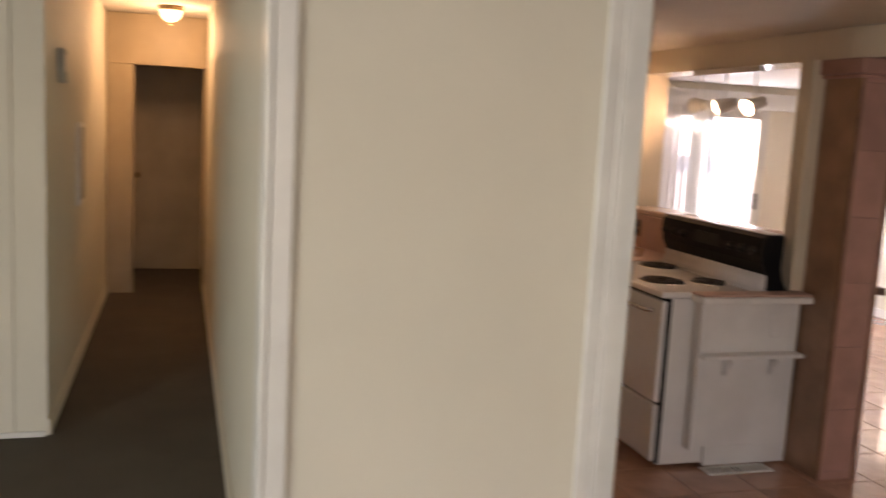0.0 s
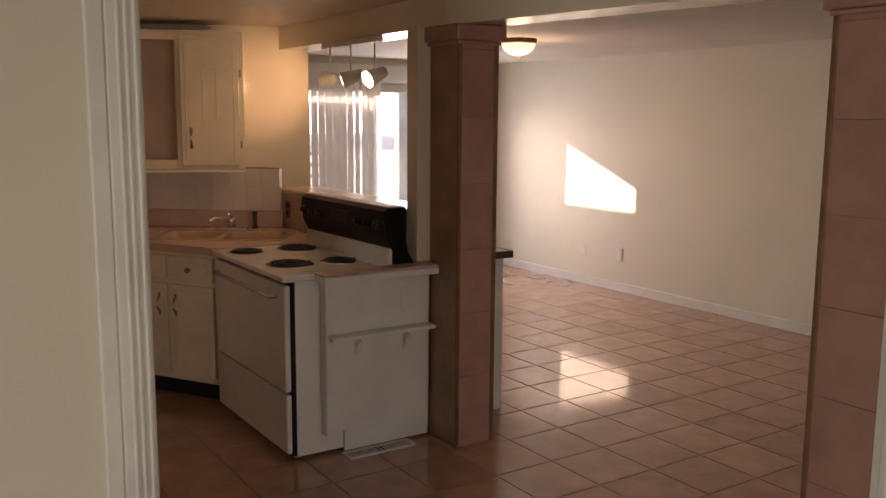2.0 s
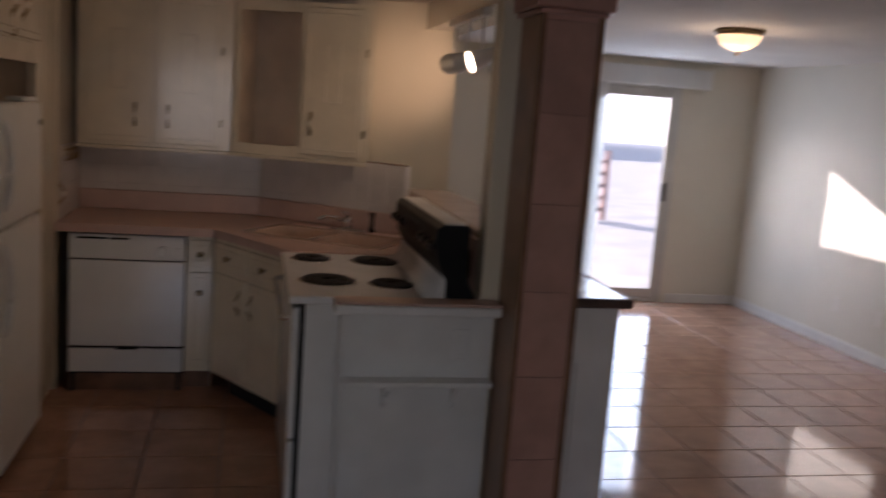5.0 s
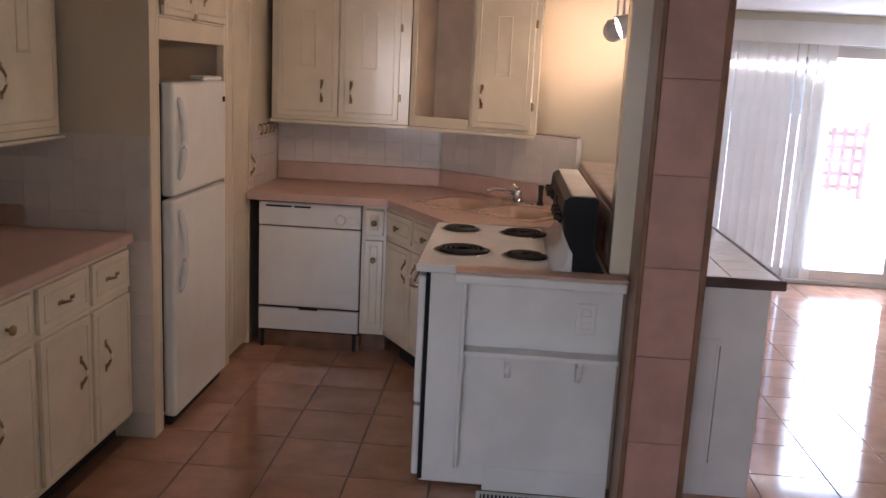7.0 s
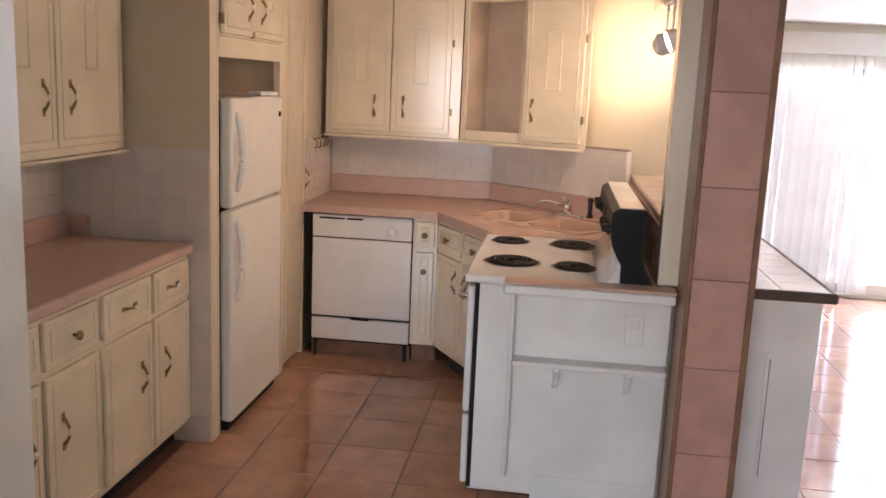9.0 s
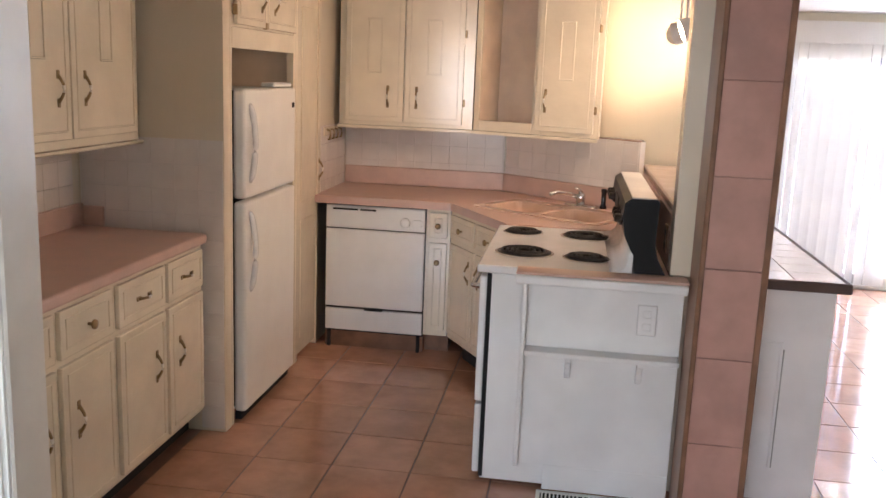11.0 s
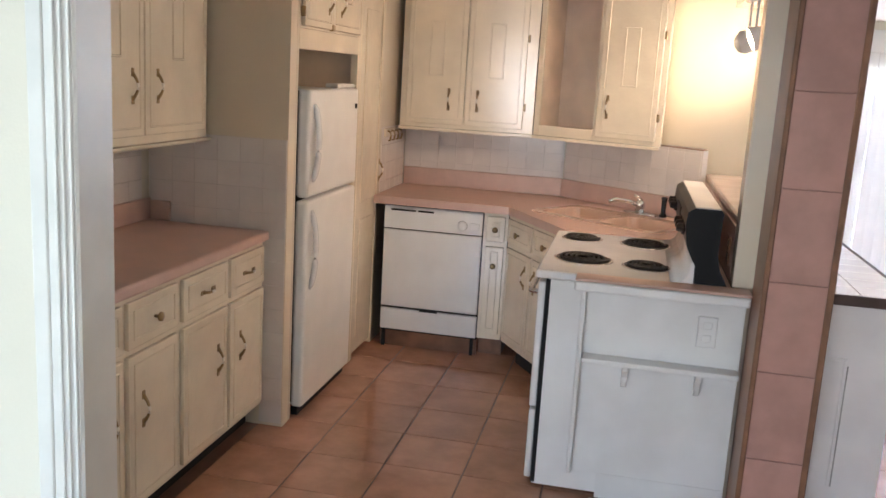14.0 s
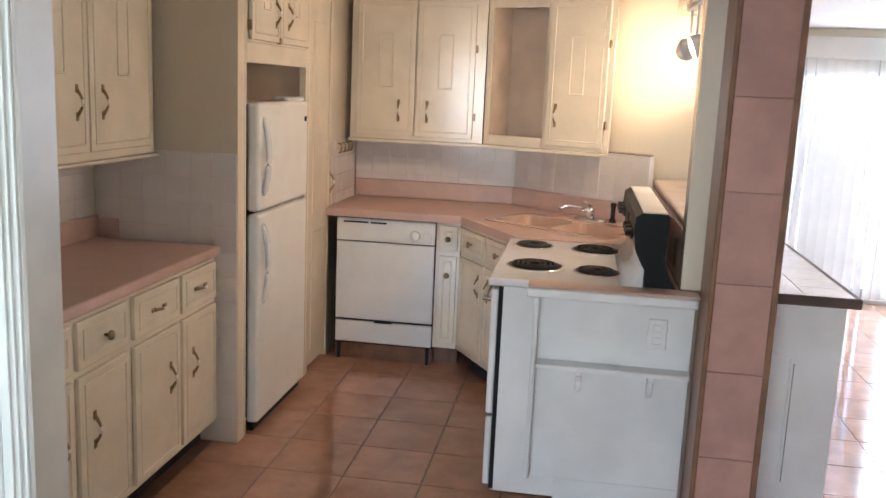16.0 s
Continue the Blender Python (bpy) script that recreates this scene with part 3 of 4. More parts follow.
def holed_top(outline, holes, z0, z1):
    """A flat slab with openings cut through it."""
    bm = bmesh.new()
    edges = []
    for loop in (outline, *holes):
        vs = [bm.verts.new((x, y, z1)) for x, y in loop]
        edges += [bm.edges.new((vs[i], vs[(i + 1) % len(vs)])) for i in range(len(vs))]
    r = bmesh.ops.triangle_fill(bm, use_beauty=True, use_dissolve=False, edges=edges, normal=(0, 0, 1))
    faces = [g for g in r["geom"] if isinstance(g, bmesh.types.BMFace)]
    ext = bmesh.ops.extrude_face_region(bm, geom=faces, use_keep_orig=True)
    for g in ext["geom"]:
        if isinstance(g, bmesh.types.BMVert):
            g.co.z = z0
    bmesh.ops.recalc_face_normals(bm, faces=bm.faces[:])
    return bm


SINK = pose(2.79, 5.24, 0.912, 0, 0, -33)
basins = [(-0.36, -0.02, -0.19, 0.15), (0.02, 0.36, -0.19, 0.15)]


def ring(b, grow=0.0, n=5, r=0.05):
    x0, x1, y0, y1 = b[0] - grow, b[1] + grow, b[2] - grow, b[3] + grow
    pts = []
    for cx, cy, a0 in ((x1 - r, y1 - r, 0), (x0 + r, y1 - r, 90), (x0 + r, y0 + r, 180), (x1 - r, y0 + r, 270)):
        for i in range(n):
            a = radians(a0 + 90 * i / (n - 1))
            pts.append((cx + r * math.cos(a), cy + r * math.sin(a)))
    return pts


ct = thing("corner_countertop", "pink laminate countertop with angled sink corner", "countertop")
OUT = [(1.407, 5.335), (2.205, 5.335), (2.57, 4.735), (3.283, 4.735), (3.283, 5.605), (2.36, 6.008), (1.407, 6.008)]
whole = (-0.39, 0.39, -0.22, 0.22)
hole = [tuple((SINK @ Vector((x, y, 0)))[:2]) for x, y in ring(whole, 0, 5, 0.06)]
part("top", holed_top(OUT, [hole], 0.868, 0.912), LAM, ct)
part("splash", box((1.407, 6.005, 0.913), (2.44, 6.028, 1.025), 0.004), LAM, ct)
KINK = (2.445, 6.012)
SPL = math.degrees(math.atan2(5.42 - KINK[1], 3.232 - KINK[0]))
sl = math.hypot(5.42 - KINK[1], 3.232 - KINK[0])
DIAG = math.degrees(math.atan2(-0.5, 1.15))
part("splash", box((0.0, -0.016, 0.913), (sl + 0.02, 0.002, 1.025), 0.004), LAM, ct).matrix_local = pose(KINK[0], KINK[1], 0, 0, 0, SPL)
part("half_wall_face", box((3.262, 3.862, 0.913), (3.284, 5.56, 1.131), 0.003), LAM, ct)
part("strip", box((3.205, 3.77, 0.868), (3.262, 4.734, 0.912), 0.002), LAM, ct)
part("end_strip", box((2.692, 3.652, 0.903), (3.325, 3.758, 0.914), 0.004, seg=2), LAM, ct)

sk = thing("sink", "peach enamel double-bowl corner sink", "sink", SINK)
rim = holed_top(ring(whole, 0.018, 5, 0.07), [ring(b, 0, 5, 0.05) for b in basins], -0.004, 0.006)
SINKM = mat("peach_enamel", (0.66, 0.47, 0.36), 0.2, vary=0.03, scale=8, coat=0.3)
part("rim", rim, SINKM, sk)
for b in basins:
    bm = bmesh.new()
    rings = []
    for g, z in ((0.0, -0.003), (-0.012, -0.12), (-0.03, -0.16), (-0.1, -0.165)):
        rings.append([bm.verts.new((x, y, z)) for x, y in ring(b, g, 5, 0.05)])
    for p, q in zip(rings, rings[1:]):
        for k in range(len(p)):
            bm.faces.new((q[k], q[(k + 1) % len(q)], p[(k + 1) % len(p)], p[k]))
    bm.faces.new(rings[-1])
    bo = part("bowl", bm, SINKM, sk)
    part("drain", lathe([(0.035, 0), (0.04, 0.004), (0.02, 0.005)], 16, pose((b[0] + b[1]) / 2, -0.02, -0.164)), CHROME, bo)
fa = thing("faucet", "chrome single-lever kitchen faucet with black sprayer", "faucet", SINK @ pose(-0.02, 0.285, 0.001))
part("base_plate", lathe([(0.11, 0), (0.11, 0.008), (0.09, 0.016)], 24, Matrix.Diagonal((1, 0.32, 1, 1))), CHROME, fa)
part("post", lathe([(0.026, 0.01), (0.026, 0.06), (0.022, 0.075), (0.01, 0.082)], 18), CHROME, fa)
part("spout", tube([(0, 0, 0.05), (-0.04, -0.06, 0.075), (-0.08, -0.13, 0.085), (-0.10, -0.165, 0.07)], [0.013, 0.012, 0.011, 0.012], 10), CHROME, fa)
part("lever", tube([(0, 0, 0.078), (0.0, -0.02, 0.098), (-0.01, -0.05, 0.112)], [0.014, 0.009, 0.007], 8), CHROME, fa)
part("sprayer", lathe([(0.02, 0.008), (0.02, 0.02), (0.013, 0.03), (0.014, 0.09), (0.018, 0.115), (0.01, 0.12)], 14, pose(0.15, 0.0, 0)), BLACK, fa, "black spray head")

# ---- wall cabinets over the back counter ----
UZ = 1.305
ub = thing("wall_cabinet", "glossy cream wall cabinet with double doors over dishwasher", "cabinet", pose(1.44, 5.72, 0), group="kitchen cabinets")
part("body", box((0, 0.001, UZ), (0.82, 0.305, 2.16), 0.002), CAB, ub)
part("bottom_rail", box((-0.005, -0.02, UZ - 0.02), (0.83, 0.305, UZ - 0.001), 0.004), CAB, ub)
front(ub, "door", 0.04, 0.398, UZ + 0.024, 2.13, "panel", ("pull", 0.303, 1.48))
front(ub, "door", 0.405, 0.757, UZ + 0.024, 2.13, "panel", ("pull", 0.478, 1.48))
hinges(ub, ((0.765, 1.46), (0.765, 1.86)))

ud = thing("corner_wall_cabinet", "cream angled wall cabinet, one side open without a door", "cabinet", pose(2.265, 5.72, 0, 0, 0, DIAG), group="kitchen cabinets")
W = 0.80
SK = 0.435
part("bottom", prism([(0, 0.021), (W - 0.01, 0.021), (W - SK * 0.29, 0.29), (0, 0.29)], UZ, UZ + 0.018), CAB, ud)
part("lower_rail", box((0.036, 0.0, UZ), (0.384, 0.02, UZ + 0.06), 0.002), CAB, ud)
part("lower_rail", box((0.441, 0.0, UZ), (W - 0.046, 0.02, UZ + 0.06), 0.002), CAB, ud)
part("bottom_rail", prism([(-0.005, -0.02), (W + 0.004, -0.02), (W + 0.004 - SK * 0.31, 0.29), (-0.005, 0.29)], UZ - 0.02, UZ - 0.001, 0.003), CAB, ud)
part("top", prism([(0, 0.02), (W - 0.01, 0.02), (W - SK * 0.29, 0.29), (0, 0.29)], 2.142, 2.16), CAB, ud)
part("back", box((0, 0.275, UZ + 0.018), (W - SK * 0.29, 0.29, 2.142)), CABIN, ud)
part("side", box((0, 0.02, UZ + 0.018), (0.015, 0.275, 2.142)), CABIN, ud)
part("side", prism([(W - 0.025, 0.0205), (W - 0.01, 0.0205), (W - SK * 0.274, 0.2745), (W - 0.015 - SK * 0.274, 0.2745)], UZ + 0.0185, 2.1415), CAB, ud)
part("partition", box((0.40, 0.02, UZ + 0.018), (0.415, 0.275, 2.142)), CABIN, ud)
for a, b in ((0.0, 0.035), (0.385, 0.44), (W - 0.045, W)):
    part("stile", box((a, 0, UZ), (b, 0.02, 2.16), 0.002), CAB, ud)
part("rail", box((0.035, 0, 2.10), (0.385, 0.02, 2.16), 0.002), CAB, ud)
part("rail", box((0.44, 0, 2.10), (W - 0.045, 0.02, 2.16), 0.002), CAB, ud)
front(ud, "door", 0.415, 0.77, UZ + 0.024, 2.13, "panel", ("pull", 0.475, 1.50))
hinges(ud, ((0.778, 1.46), (0.778, 1.9)))

# ---- stove ----
st = thing("stove", "white electric coil stove with black sloping backguard", "stove", pose(2.545, 3.765, 0))
SW, SD = 0.965, 0.66
part("body", box((0.035, 0.0, 0.02), (SD, SW, 0.875), 0.004), ENAM, st)
od = part("oven_door", box((0.0, 0.006, 0.345), (0.03, SW - 0.006, 0.86), 0.008, seg=2), ENAM, st)
part("handle", tube([(-0.0, 0.08, 0.80), (-0.035, 0.10, 0.80), (-0.035, SW - 0.10, 0.80), (0.0, SW - 0.08, 0.80)], 0.011, 8), CHROME, od)
part("drawer", box((0.002, 0.006, 0.04), (0.03, SW - 0.006, 0.333), 0.008, seg=2), ENAM, st)
part("seam", box((0.03, 0.004, 0.03), (0.036, SW - 0.004, 0.872)), GAP, st)
part("side_seam", box((0.032, -0.004, 0.03), (0.048, 0.004, 0.874)), GAP, st, "black gap beside the oven door")
part("cooktop", box((-0.012, -0.008, 0.876), (SD - 0.115, SW, 0.908), 0.009, seg=3), ENAM, st)
part("cooktop_back", box((SD - 0.115, -0.008, 0.876), (SD, SW, 0.905), 0.004), ENAM, st)
for cx, cy, r in ((0.153, 0.29, 0.115), (0.118, 0.785, 0.088), (0.408, 0.25, 0.09), (0.409, 0.765, 0.108)):
    b = part("burner", lathe([(r + 0.008, 0.0), (r + 0.008, 0.003), (r, 0.005), (r * 0.9, 0.002), (r * 0.4, 0.0015)], 32, pose(cx, cy, 0.908)), CHROME, st, "chrome rimmed coil burner")
    part("drip_bowl", lathe([(r * 0.985, 0.005), (r * 0.97, 0.0065), (r * 0.5, 0.0068)], 32, pose(cx, cy, 0.908)), BLACK, b, "black drip bowl")
    pts = [((r * (0.2 + 0.72 * k / 72)) * math.cos(k * math.pi * 8 / 72) + cx, (r * (0.2 + 0.72 * k / 72)) * math.sin(k * math.pi * 8 / 72) + cy, 0.919) for k in range(73)]
    part("coil", tube(pts, 0.0048, 6), COIL, b, "dark spiral heating coil")
bgm = bmesh.new()
prof = [(0.582, 0.913), (0.70, 0.913), (0.668, 0.97), (0.655, 1.03), (0.66, 1.185), (0.65, 1.196), (0.555, 1.196), (0.532, 1.18), (0.527, 1.13), (0.54, 1.05), (0.565, 1.0), (0.578, 0.98)]
va = [bgm.verts.new((x, 0.0, z)) for x, z in prof]
vb = [bgm.verts.new((x, SW, z)) for x, z in prof]
bgm.faces.new(va)
bgm.faces.new(vb[::-1])
for i in range(len(prof)):
    j = (i + 1) % len(prof)
    bgm.faces.new((va[j], va[i], vb[i], vb[j]))
bmesh.ops.recalc_face_normals(bgm, faces=bgm.faces[:])
bgd = part("backguard", bgm, PANEL, st, "black glass control backguard")
rs = [(0.495, 0.9085), (0.53, 0.914), (0.55, 0.93), (0.559, 0.955), (0.561, 0.992), (0.577, 0.992), (0.577, 0.9085)]
rbm = bmesh.new()
ra = [rbm.verts.new((x, 0.004, z)) for x, z in rs]
rc = [rbm.verts.new((x, SW - 0.004, z)) for x, z in rs]
rbm.faces.new(ra)
rbm.faces.new(rc[::-1])
for i in range(len(rs)):
    j = (i + 1) % len(rs)
    rbm.faces.new((ra[j], ra[i], rc[i], rc[j])).smooth = True
bmesh.ops.recalc_face_normals(rbm, faces=rbm.faces[:])
part("riser", rbm, ENAM, st, "white enamel cove behind the burners")
part("top_trim", box((0.558, 0.004, 1.197), (0.65, SW - 0.004, 1.202), 0.002), SPOTB, bgd, "pale top strip")
for y in (0.06, 0.16, 0.26, 0.72, 0.82, 0.91):
    part("knob", lathe([(0.026, 0), (0.024, 0.01), (0.018, 0.012), (0.016, 0.03), (0.01, 0.033)], 16, pose(0.531, y, 1.11, 0, -82, 0)), BLACK, bgd)
part("clock_panel", box((0.523, 0.37, 1.085), (0.536, 0.60, 1.15), 0.002), COIL, bgd)

# ---- open shelf rack on the counter's end ----
en = thing("end_shelf", "white painted end panel with small shelf on two brackets", "shelf", pose(2.69, 3.655, 0))
part("back_panel", prism([(0.046, 0.085), (0.63, 0.085), (0.63, 0.10), (0.046, 0.10)], 0.116, 0.866, 0.001), WHITEP, en)
part("lower_panel", box((0.145, 0.085, 0.012), (0.63, 0.10, 0.1155), 0.001), WHITEP, en)
part("side_board", box((0.028, 0.04, 0.116), (0.046, 0.10, 0.866), 0.004), WHITEP, en)
part("top_board", box((0.0, -0.014, 0.867), (0.632, 0.10, 0.9025), 0.009, seg=3), WHITEP, en)
part("shelf_board", box((0.047, 0.005, 0.585), (0.625, 0.0845, 0.606), 0.005, seg=2), WHITEP, en)
for x in (0.215, 0.485):
    bm = prism([(-0.004, 0.0), (-0.075, 0.0), (-0.072, -0.016), (-0.05, -0.028), (-0.034, -0.05), (-0.03, -0.074), (-0.018, -0.092), (-0.004, -0.1)][::-1], -0.011, 0.011, 0.003)
    bm.transform(Matrix(((0, 0, 1, x), (1, 0, 0, 0.0885), (0, 1, 0, 0.5845), (0, 0, 0, 1))))
    bmesh.ops.recalc_face_normals(bm, faces=bm.faces[:])
    part("bracket", bm, WHITEP, en, "small scrolled bracket")
fv = thing("floor_register", "white metal floor register with dark slots by the panel", "floor vent", pose(2.815, 3.640, 0.0))
part("tray", box((0.012, 0.012, 0.0005), (0.363, 0.088, 0.003)), GAP, fv, "dark duct under the slots")
for lo, hi in (((0, 0), (0.375, 0.016)), ((0, 0.084), (0.375, 0.1)), ((0, 0.0165), (0.016, 0.0835)), ((0.359, 0.0165), (0.375, 0.0835)), ((0.184, 0.0165), (0.192, 0.0835))):
    part("frame", box((*lo, 0.0), (*hi, 0.009), 0.002), TRIMW, fv)
for k in range(22):
    x = 0.0215 + k * 0.0155
    if not 0.176 < x < 0.194:
        part("slat", box((x, 0.017, 0.0032), (x + 0.0065, 0.083, 0.0085)), TRIMW, fv)
ol = thing("outlet", "white painted outlet on the end panel", "outlet", pose(3.19, 3.738, 0.74), group="outlets")
part("plate", box((-0.036, -0.007, -0.06), (0.036, 0.0, 0.06), 0.003), WHITEP, ol)
for z in (-0.025, 0.025):
    part("socket", box((-0.017, -0.0085, z - 0.014), (0.017, -0.0065, z + 0.014), 0.003), WHITEP, ol)

for y, z in ((5.35, 1.04), (3.975, 1.02)):
    ol = thing("outlet", "brown outlet plate on the pink half wall", "outlet", pose(3.2615, y, z, 0, 0, -90), group="outlets")
    part("plate", box((-0.036, -0.006, -0.056), (0.036, 0.0, 0.056), 0.003), EDGEW, ol)
    for dz in (-0.024, 0.024):
        part("socket", box((-0.016, -0.008, dz - 0.013), (0.016, -0.0055, dz + 0.013), 0.003), GAP, ol)

# ---- breakfast bar on the dining side ----
ba = thing("breakfast_bar", "white bar cabinet with grooved end and dark-edged tile top", "bar counter", pose(3.555, 3.84, 0))
part("body", box((0.0, 0.035, 0.0), (0.345, 1.45, 0.875), 0.003), WHITEP, ba)
part("end_moulding", box((0.05, 0.027, 0.14), (0.062, 0.036, 0.66), 0.002), WHITEP, ba)
part("end_moulding", box((0.16, 0.027, 0.14), (0.172, 0.036, 0.66), 0.002), WHITEP, ba)
# Thin grey strip stands for the shadow line of a groove.
part("groove_shade", box((0.1735, 0.033, 0.14), (0.1785, 0.0355, 0.63)), GREYW, ba, "grey strip painting the groove's shadow line")
part("end_moulding", box((0.062, 0.027, 0.648), (0.16, 0.036, 0.66), 0.002), WHITEP, ba)
part("top", box((-0.002, 0.012, 0.877), (0.37, 1.46, 0.905)), SPLJ, ba)
part("edge", box((-0.002, -0.004, 0.872), (0.388, 0.014, 0.912), 0.005), DARKW, ba, "dark brown wood edge")
part("edge", box((0.37, 0.014, 0.872), (0.388, 1.46, 0.912), 0.005), DARKW, ba, "dark brown wood edge")
for i in range(2):
    for j in range(9):
        part("tile", box((0.003 + i * 0.183, 0.017 + j * 0.16, 0.905), (0.183 + i * 0.183, 0.174 + j * 0.16, 0.911), 0.0015), SPLT, ba)

# ---- track lamp on the beam ----
tl = thing("track_lamp", "brushed track lamp with three swivelling spots", "lamp", pose(3.33, 4.25, 2.04))
part("rail", box((-0.02, 0.0, 0.0), (0.02, 0.68, 0.034), 0.004), SPOTB, tl)
SPOTS = ((0.06, (1.6, 4.2, 1.15), 2.2, 110), (0.34, (1.8, 5.35, 1.3), 1.9, 110), (0.60, (3.25, 5.63, 1.835), 5.0, 66))
for y, aim, watts, cone in SPOTS:
    neck = Vector((0, y, -0.18))
    d = (Vector(aim) - Vector((3.33, 4.25 + y, 1.86))).normalized()
    q = d.to_track_quat("Z", "Y").to_matrix().to_4x4()
    sp = part("spot", lathe([(0.016, -0.075), (0.03, -0.068), (0.036, -0.02), (0.05, 0.05), (0.052, 0.055), (0.047, 0.052), (0.03, 0.02), (0.012, 0.012)], 20, Matrix.Translation(neck) @ q), SPOTB, tl)
    part("stem", tube([(0, y, 0.004), (0, y, -0.18)], 0.006, 8), SPOTB, sp)
    part("bulb", lathe([(0.02, 0.016), (0.044, 0.04), (0.040, 0.049), (0.02, 0.056)], 20, Matrix.Translation(neck) @ q), BULBF, sp, "lit reflector bulb")
    o = Vector((3.33, 4.25 + y, 1.86)) + d * 0.075
    lamp("spot_light", "SPOT", watts, WARM, look(o, o + d), cone=radians(cone), radius=0.03)

# ---- sliding glass door, blinds, valance ----
sd = thing("sliding_door", "pale aluminium sliding glass door to the patio", "door", pose(4.42, 8.06, 0))
for lo, hi in (((0, 0, 0.0), (0.05, 0.1, 2.03)), ((1.73, 0, 0.0), (1.78, 0.1, 2.03)), ((0.05, 0, 1.97), (1.73, 0.1, 2.03)), ((0.05, 0, 0.0), (1.73, 0.1, 0.035))):
    part("frame", box(lo, hi, 0.004), ALU, sd)
for x0, x1, y in ((0.05, 0.97, 0.055), (0.90, 1.73, 0.012)):
    for lo, hi in (((x0, y, 0.036), (x0 + 0.05, y + 0.03, 1.969)), ((x1 - 0.05, y, 0.036), (x1, y + 0.03, 1.969)), ((x0 + 0.05, y, 1.89), (x1 - 0.05, y + 0.03, 1.969)), ((x0 + 0.05, y, 0.036), (x1 - 0.05, y + 0.03, 0.12))):
        part("sash", box(lo, hi, 0.003), ALU, sd)
    g = part("pane", box((x0 + 0.05, y + 0.012, 0.12), (x1 - 0.05, y + 0.017, 1.89)), GLASS, sd)
    g.visible_shadow = False
part("latch", box((1.69, -0.018, 0.95), (1.715, 0.012, 1.12), 0.005), GAP, sd, "dark door latch")
va = thing("valance", "pale cream blind valance across the glass door", "valance", pose(4.36, 7.93, 1.985))
part("face", box((0, 0, 0), (2.06, 0.012, 0.17), 0.003), BLIND, va)
part("return", box((0, 0.012, 0), (0.012, 0.118, 0.17), 0.002), BLIND, va)
part("return", box((2.048, 0.012, 0), (2.06, 0.118, 0.17), 0.002), BLIND, va)
part("head_rail", box((0.02, 0.04, 0.118), (2.04, 0.085, 0.16), 0.003), ALU, va)
vb = thing("vertical_blind", "white vertical blind vanes drawn half across", "blind", pose(4.44, 8.0, 0))
for i in range(13):
    x = 0.03 + i * 0.079
    a = radians(random.choice((8, 12, 15, 18, 26)) + random.uniform(-4, 4))
    bm = bmesh.new()
    n = 5
    cols = []
    for k in range(n):
        u = (k / (n - 1) - 0.5) * 0.089
        bow = 0.006 * (1 - (2 * k / (n - 1) - 1) ** 2)
        px, py = x + u * math.cos(a) - bow * math.sin(a), u * math.sin(a) + bow * math.cos(a)
        cols.append([bm.verts.new((px, py, z)) for z in (0.05, 2.1)] + [bm.verts.new((px + 0.0008, py + 0.001, z)) for z in (0.05, 2.1)])
    for p, q in zip(cols, cols[1:]):
        bm.faces.new((p[0], q[0], q[1], p[1]))
        bm.faces.new((p[3], q[3], q[2], p[2]))
    part("vane", bm, BLIND, vb)

# ---- ceiling lamps, outlets, fixtures ----
def dome(name, label, x, y, r, z=CZ):
    t = thing(name, label, "lamp", pose(x, y, z))
    part("pan", lathe([(r * 0.98, 0.0), (r, -0.02), (r * 0.93, -0.035)][::-1], 28), BRASS, t, "brass ceiling pan")
    part("shade", lathe([(r * 0.06, -0.125), (r * 0.45, -0.112), (r * 0.75, -0.085), (r * 0.92, -0.036)], 28), SHADE, t, "glowing alabaster glass bowl")
    part("finial", lathe([(0.004, -0.15), (0.012, -0.142), (0.006, -0.126)], 12), BRASS, t)


dome("ceiling_lamp", "alabaster glass bowl ceiling lamp with brass rim, lit", 5.16, 5.38, 0.14)
dome("hall_ceiling_lamp", "round glass hallway ceiling lamp, lit", 0.187, 7.6, 0.10, HZ)
for i, (y, z) in enumerate(((6.54, 0.35), (6.03, 0.35))):
    o = thing("outlet", "ivory wall outlet plate on the cream wall", "outlet", pose(6.949, y, z, 0, 0, -90), group="outlets")
    part("plate", box((-0.036, -0.006, -0.058), (0.036, 0, 0.058), 0.003), PLAST, o)
    for dz in (-0.022, 0.022):
        part("socket", box((-0.016, -0.0085, dz - 0.013), (0.016, -0.0055, dz + 0.013), 0.003), PLAST, o)

# ---- hallway ----
th = thing("thermostat", "small dark grey thermostat on the hallway wall", "thermostat", pose(-0.349, 5.2, 1.86, 0, 0, 90))
part("case", box((-0.09, -0.03, -0.09), (0.09, 0, 0.09), 0.006), GREYW, th)
part("cover", box((-0.045, -0.034, -0.03), (0.045, -0.029, 0.06), 0.003), ALU, th)
df = thing("door_frame", "tan painted doorway casing at the hallway's end", "door frame", pose(-0.35, 8.35, 0))
part("jamb", box((0, 0, 0), (0.225, 0.12, 2.04), 0.004), DOORW, df)
part("jamb", box((0.82, 0, 0), (0.848, 0.12, 2.04), 0.004), DOORW, df)
part("head", box((0, 0, 2.041), (0.848, 0.12, HZ - 0.002), 0.004), DOORW, df)
hd = thing("hall_door", "tan painted flush door, ajar in the far room", "door", pose(-0.20, 9.6, 0.01, 0, 0, 0))
part("leaf", box((0, 0, 0), (0.69, 0.035, 2.2), 0.003), DOORW, hd)
part("knob", lathe([(0.012, 0), (0.012, 0.03), (0.028, 0.045), (0.02, 0.065)], 16, pose(0.06, 0, 0.98, 90)), BRASS, hd)
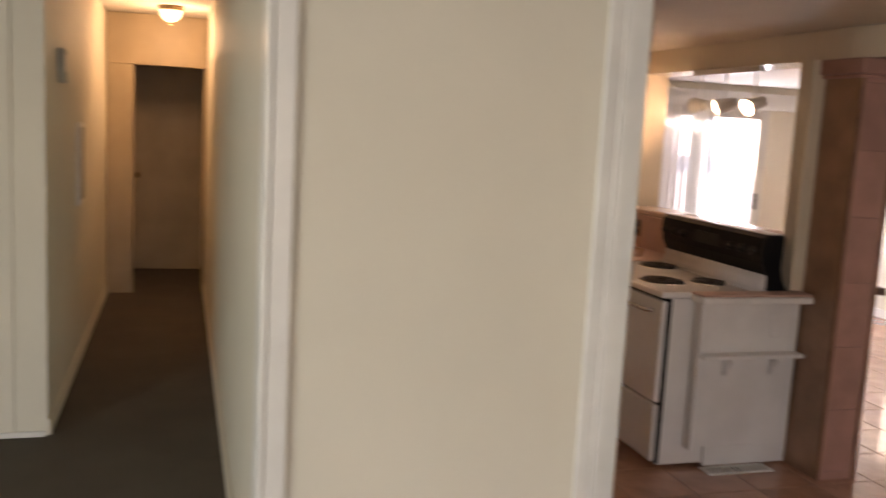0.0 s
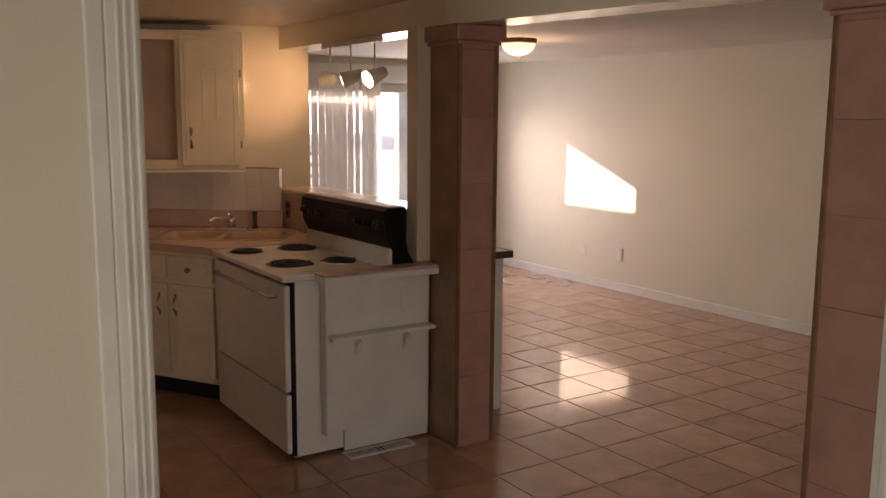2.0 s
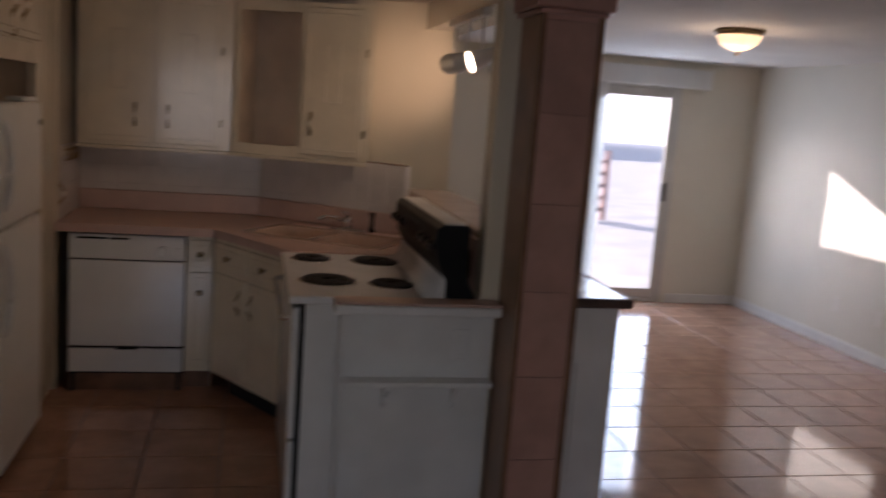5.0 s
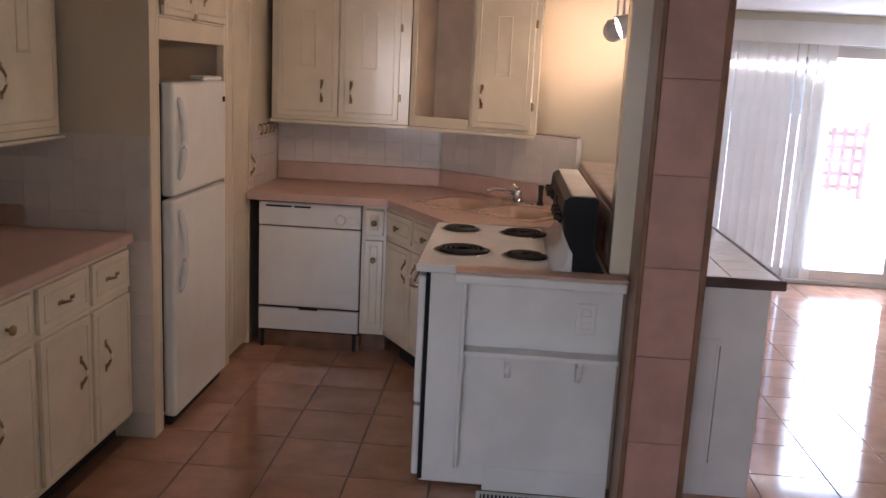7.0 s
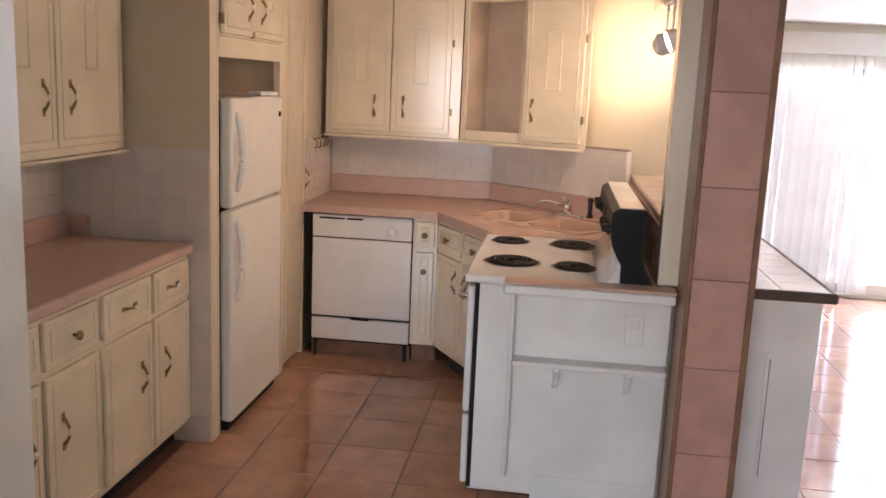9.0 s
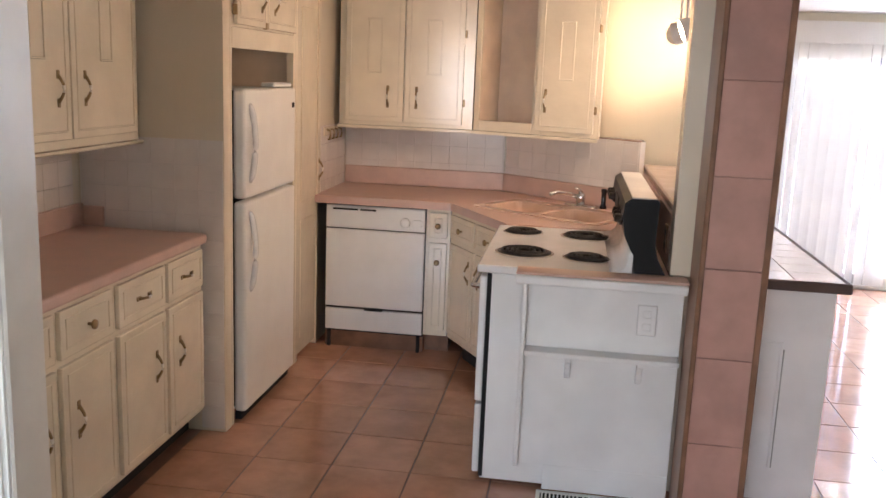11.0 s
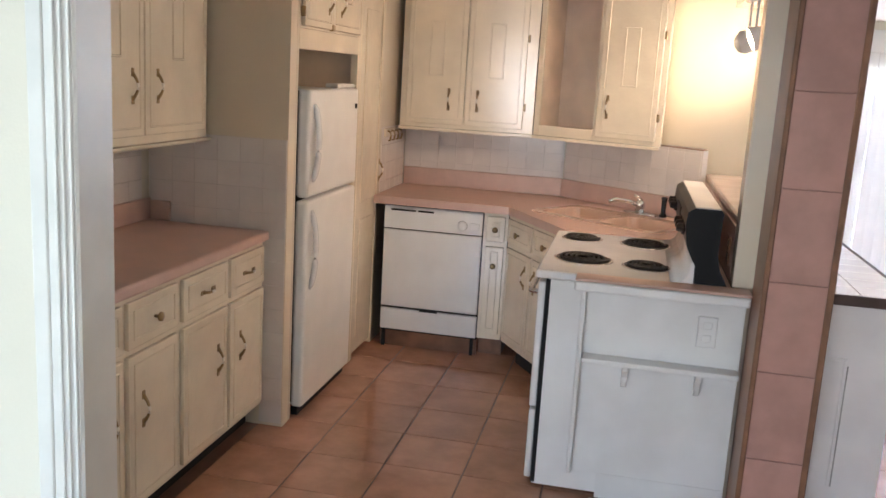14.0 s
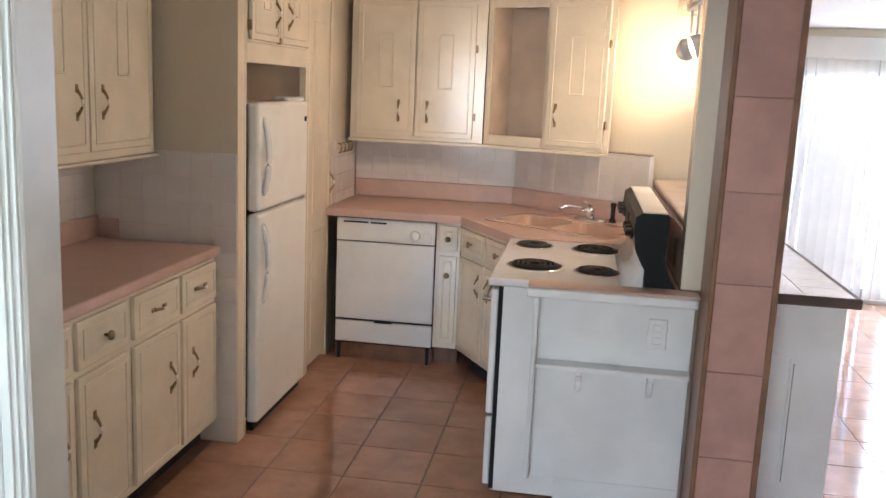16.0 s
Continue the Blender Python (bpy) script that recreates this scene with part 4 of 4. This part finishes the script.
# Pale panel added to imitate a bright glare on the glossy wall.
hp = thing("hall_glare_panel", "pale glossy panel standing in for a glare on the hallway wall", "picture", pose(-0.349, 6.1, 1.25, 0, 0, 90))
part("frame", box((-0.16, -0.02, -0.22), (0.16, 0, 0.30), 0.004), TRIMW, hp)
part("sheet", box((-0.13, -0.024, -0.19), (0.13, -0.019, 0.27), 0.002), ENAM, hp)

# ---- outside the glass door ----
# Unseen block, added to keep low sun off the dining wall.
sh = thing("sun_patch_blocker", "unseen shed-like block added to cut the sun patch's lower edge", "shed", pose(3.3, 9.45, -0.06))
part("wall", box((0, 0, 0), (1.0, 1.45, 2.30)), STUC, sh)
part("roof", box((-0.08, -0.06, 2.30), (1.0, 1.5, 2.39), 0.01), ROOFM, sh)
fe = thing("lattice_fence", "red-stained wooden lattice fence panel on the patio", "fence", pose(7.15, 15.0, -0.06))
for i in range(3):
    part("slat", box((0.80 + i * 0.17, 0, 0.12), (0.87 + i * 0.17, 0.02, 1.12), 0.003), REDW, fe)
for j in range(5):
    part("rail", box((0.74, 0.021, 0.15 + j * 0.21), (1.29, 0.04, 0.22 + j * 0.21), 0.003), REDW, fe)
for x in (0.66, 1.29):
    part("post", box((x, 0, 0), (x + 0.09, 0.09, 1.22), 0.006), REDW, fe)
po = thing("patio_post", "square grey weathered patio post", "post", pose(8.75, 13.2, -0.06))
part("shaft", box((0, 0, 0.02), (0.17, 0.17, 3.2), 0.01), GREYW, po)
part("base", box((-0.04, -0.04, 0), (0.21, 0.21, 0.10), 0.01), CONC, po)
nb = thing("neighbour_house", "pale stucco house with grey shingle roof beyond the fence", "house", pose(9.0, 62.0, -0.06))
part("wall", box((0, 0, 0), (14, 7, 2.7)), STUC, nb)
rb = bmesh.new()
v = [rb.verts.new(p) for p in ((-0.5, -0.5, 2.7), (14.5, -0.5, 2.7), (14.5, 7.5, 2.7), (-0.5, 7.5, 2.7), (-0.5, 3.5, 4.3), (14.5, 3.5, 4.3))]
for f in ((0, 1, 5, 4), (2, 3, 4, 5), (0, 4, 3), (1, 2, 5), (3, 2, 1, 0)):
    rb.faces.new([v[i] for i in f])
part("pitched_roof", rb, ROOFM, nb)
for x in (2.0, 6.0, 10.0):
    w = part("window", box((x, -0.06, 0.9), (x + 1.4, 0.02, 2.0), 0.01), TRIMW, nb)
    part("pane", box((x + 0.08, -0.07, 0.98), (x + 0.66, -0.055, 1.92)), BLACK, w)
    part("pane", box((x + 0.74, -0.07, 0.98), (x + 1.32, -0.055, 1.92)), BLACK, w)

# ---- tiles: back wall, divider, floor ----
T = 0.108
back = thing("backsplash_tiles", "glossy white square wall tiles over the pink splash", "tiles", kind="structure")
part("bed", box((1.407, 6.0135, 1.026), (2.44, 6.029, 1.30)), SPLJ, back)
part("ledge", prism([(KINK[0] + 0.004, KINK[1] + 0.004), (3.234, 5.424), (3.262, 5.45), (3.262, 5.64), (2.50, 6.014)], 1.0255, 1.30), SPLT, back, "built-out tiled ledge across the corner")
sq = tile_piece(T, T, 0.005, 0.0007, SPLT, gap=0.0005)
thin = tile_piece(T, 0.015, 0.005, 0.0007, SPLT, gap=0.0005)
half = tile_piece(T, 0.041, 0.005, 0.0007, SPLT, gap=0.0005)
for row, (z, mm) in enumerate(((1.027, half), (1.0685, sq), (1.1765, sq), (1.285, thin))):
    for i in range(9):
        lay(mm, back, "tile", pose(1.41 + i * (T + 0.006), 6.015, z))
    for i in range(9):
        lay(mm, back, "tile", pose(KINK[0], KINK[1], 0, 0, 0, SPL) @ pose(0.006 + i * T, 0.0025, z))
part("top_edge", box((0.0, -0.004, 1.3005), (sl + 0.004, 0.012, 1.306), 0.002), EDGEW, back, "thin dark top edge").matrix_local = pose(KINK[0], KINK[1], 0, 0, 0, SPL)
side = thing("divider_tiles", "pale cream square wall tiles on the divider wall", "tiles", kind="structure")
part("bed", box((0.745, 3.9975, 0.66), (1.402, 3.9995, 1.31)), SPLJ, side)
for k in range(6):
    for i in range(4):
        lay(sq, side, "tile", pose(1.402 - (i + 1) * T, 3.9985, 1.31 - (k + 1) * T))
for k in range(6, 12):
    lay(sq, side, "tile", pose(1.402 - T, 3.9985, 1.31 - (k + 1) * T))
for k in range(4):
    for i in range(4, 6):
        lay(sq, side, "tile", pose(1.402 - (i + 1) * T, 3.9985, 1.31 - (k + 1) * T))
    for i in range(11):
        lay(sq, side, "tile", pose(0.741, 2.75 + i * T, 1.31 - (k + 1) * T, 0, 0, 90))
pw = thing("pantry_wall_tiles", "pale cream square wall tiles by the dishwasher", "tiles", kind="structure")
for k in range(4):
    for i in range(5):
        lay(sq, pw, "tile", pose(1.401, 5.46 + i * T, 1.30 - (k + 1) * T, 0, 0, 90))

ft = thing("floor_tiles", "terracotta ceramic floor tiles with brown joints", "floor", kind="structure")
P = 0.335
tm = mesh_of("tile", box((0.003, 0.003, -0.019), (P - 0.003, P - 0.003, 0.0), 0.002), FLOORT)
for i in range(-4, 16):
    for j in range(-7, 14):
        x, y = 1.957 + i * P, 3.785 + j * P
        if x > 6.9 or y < 1.3 or y > 8.0 or (x < 1.2 and y > 2.0) or (x < 3.3 and y > 5.5) or (2.6 < x < 3.2 and 3.8 < y < 5.4) or (3.5 < x < 3.6 and 4.0 < y < 5.0):
            continue
        o = lay(tm, ft, "tile", pose(x, y, random.uniform(-0.0003, 0.0003), random.uniform(-0.025, 0.025), random.uniform(-0.025, 0.025)))
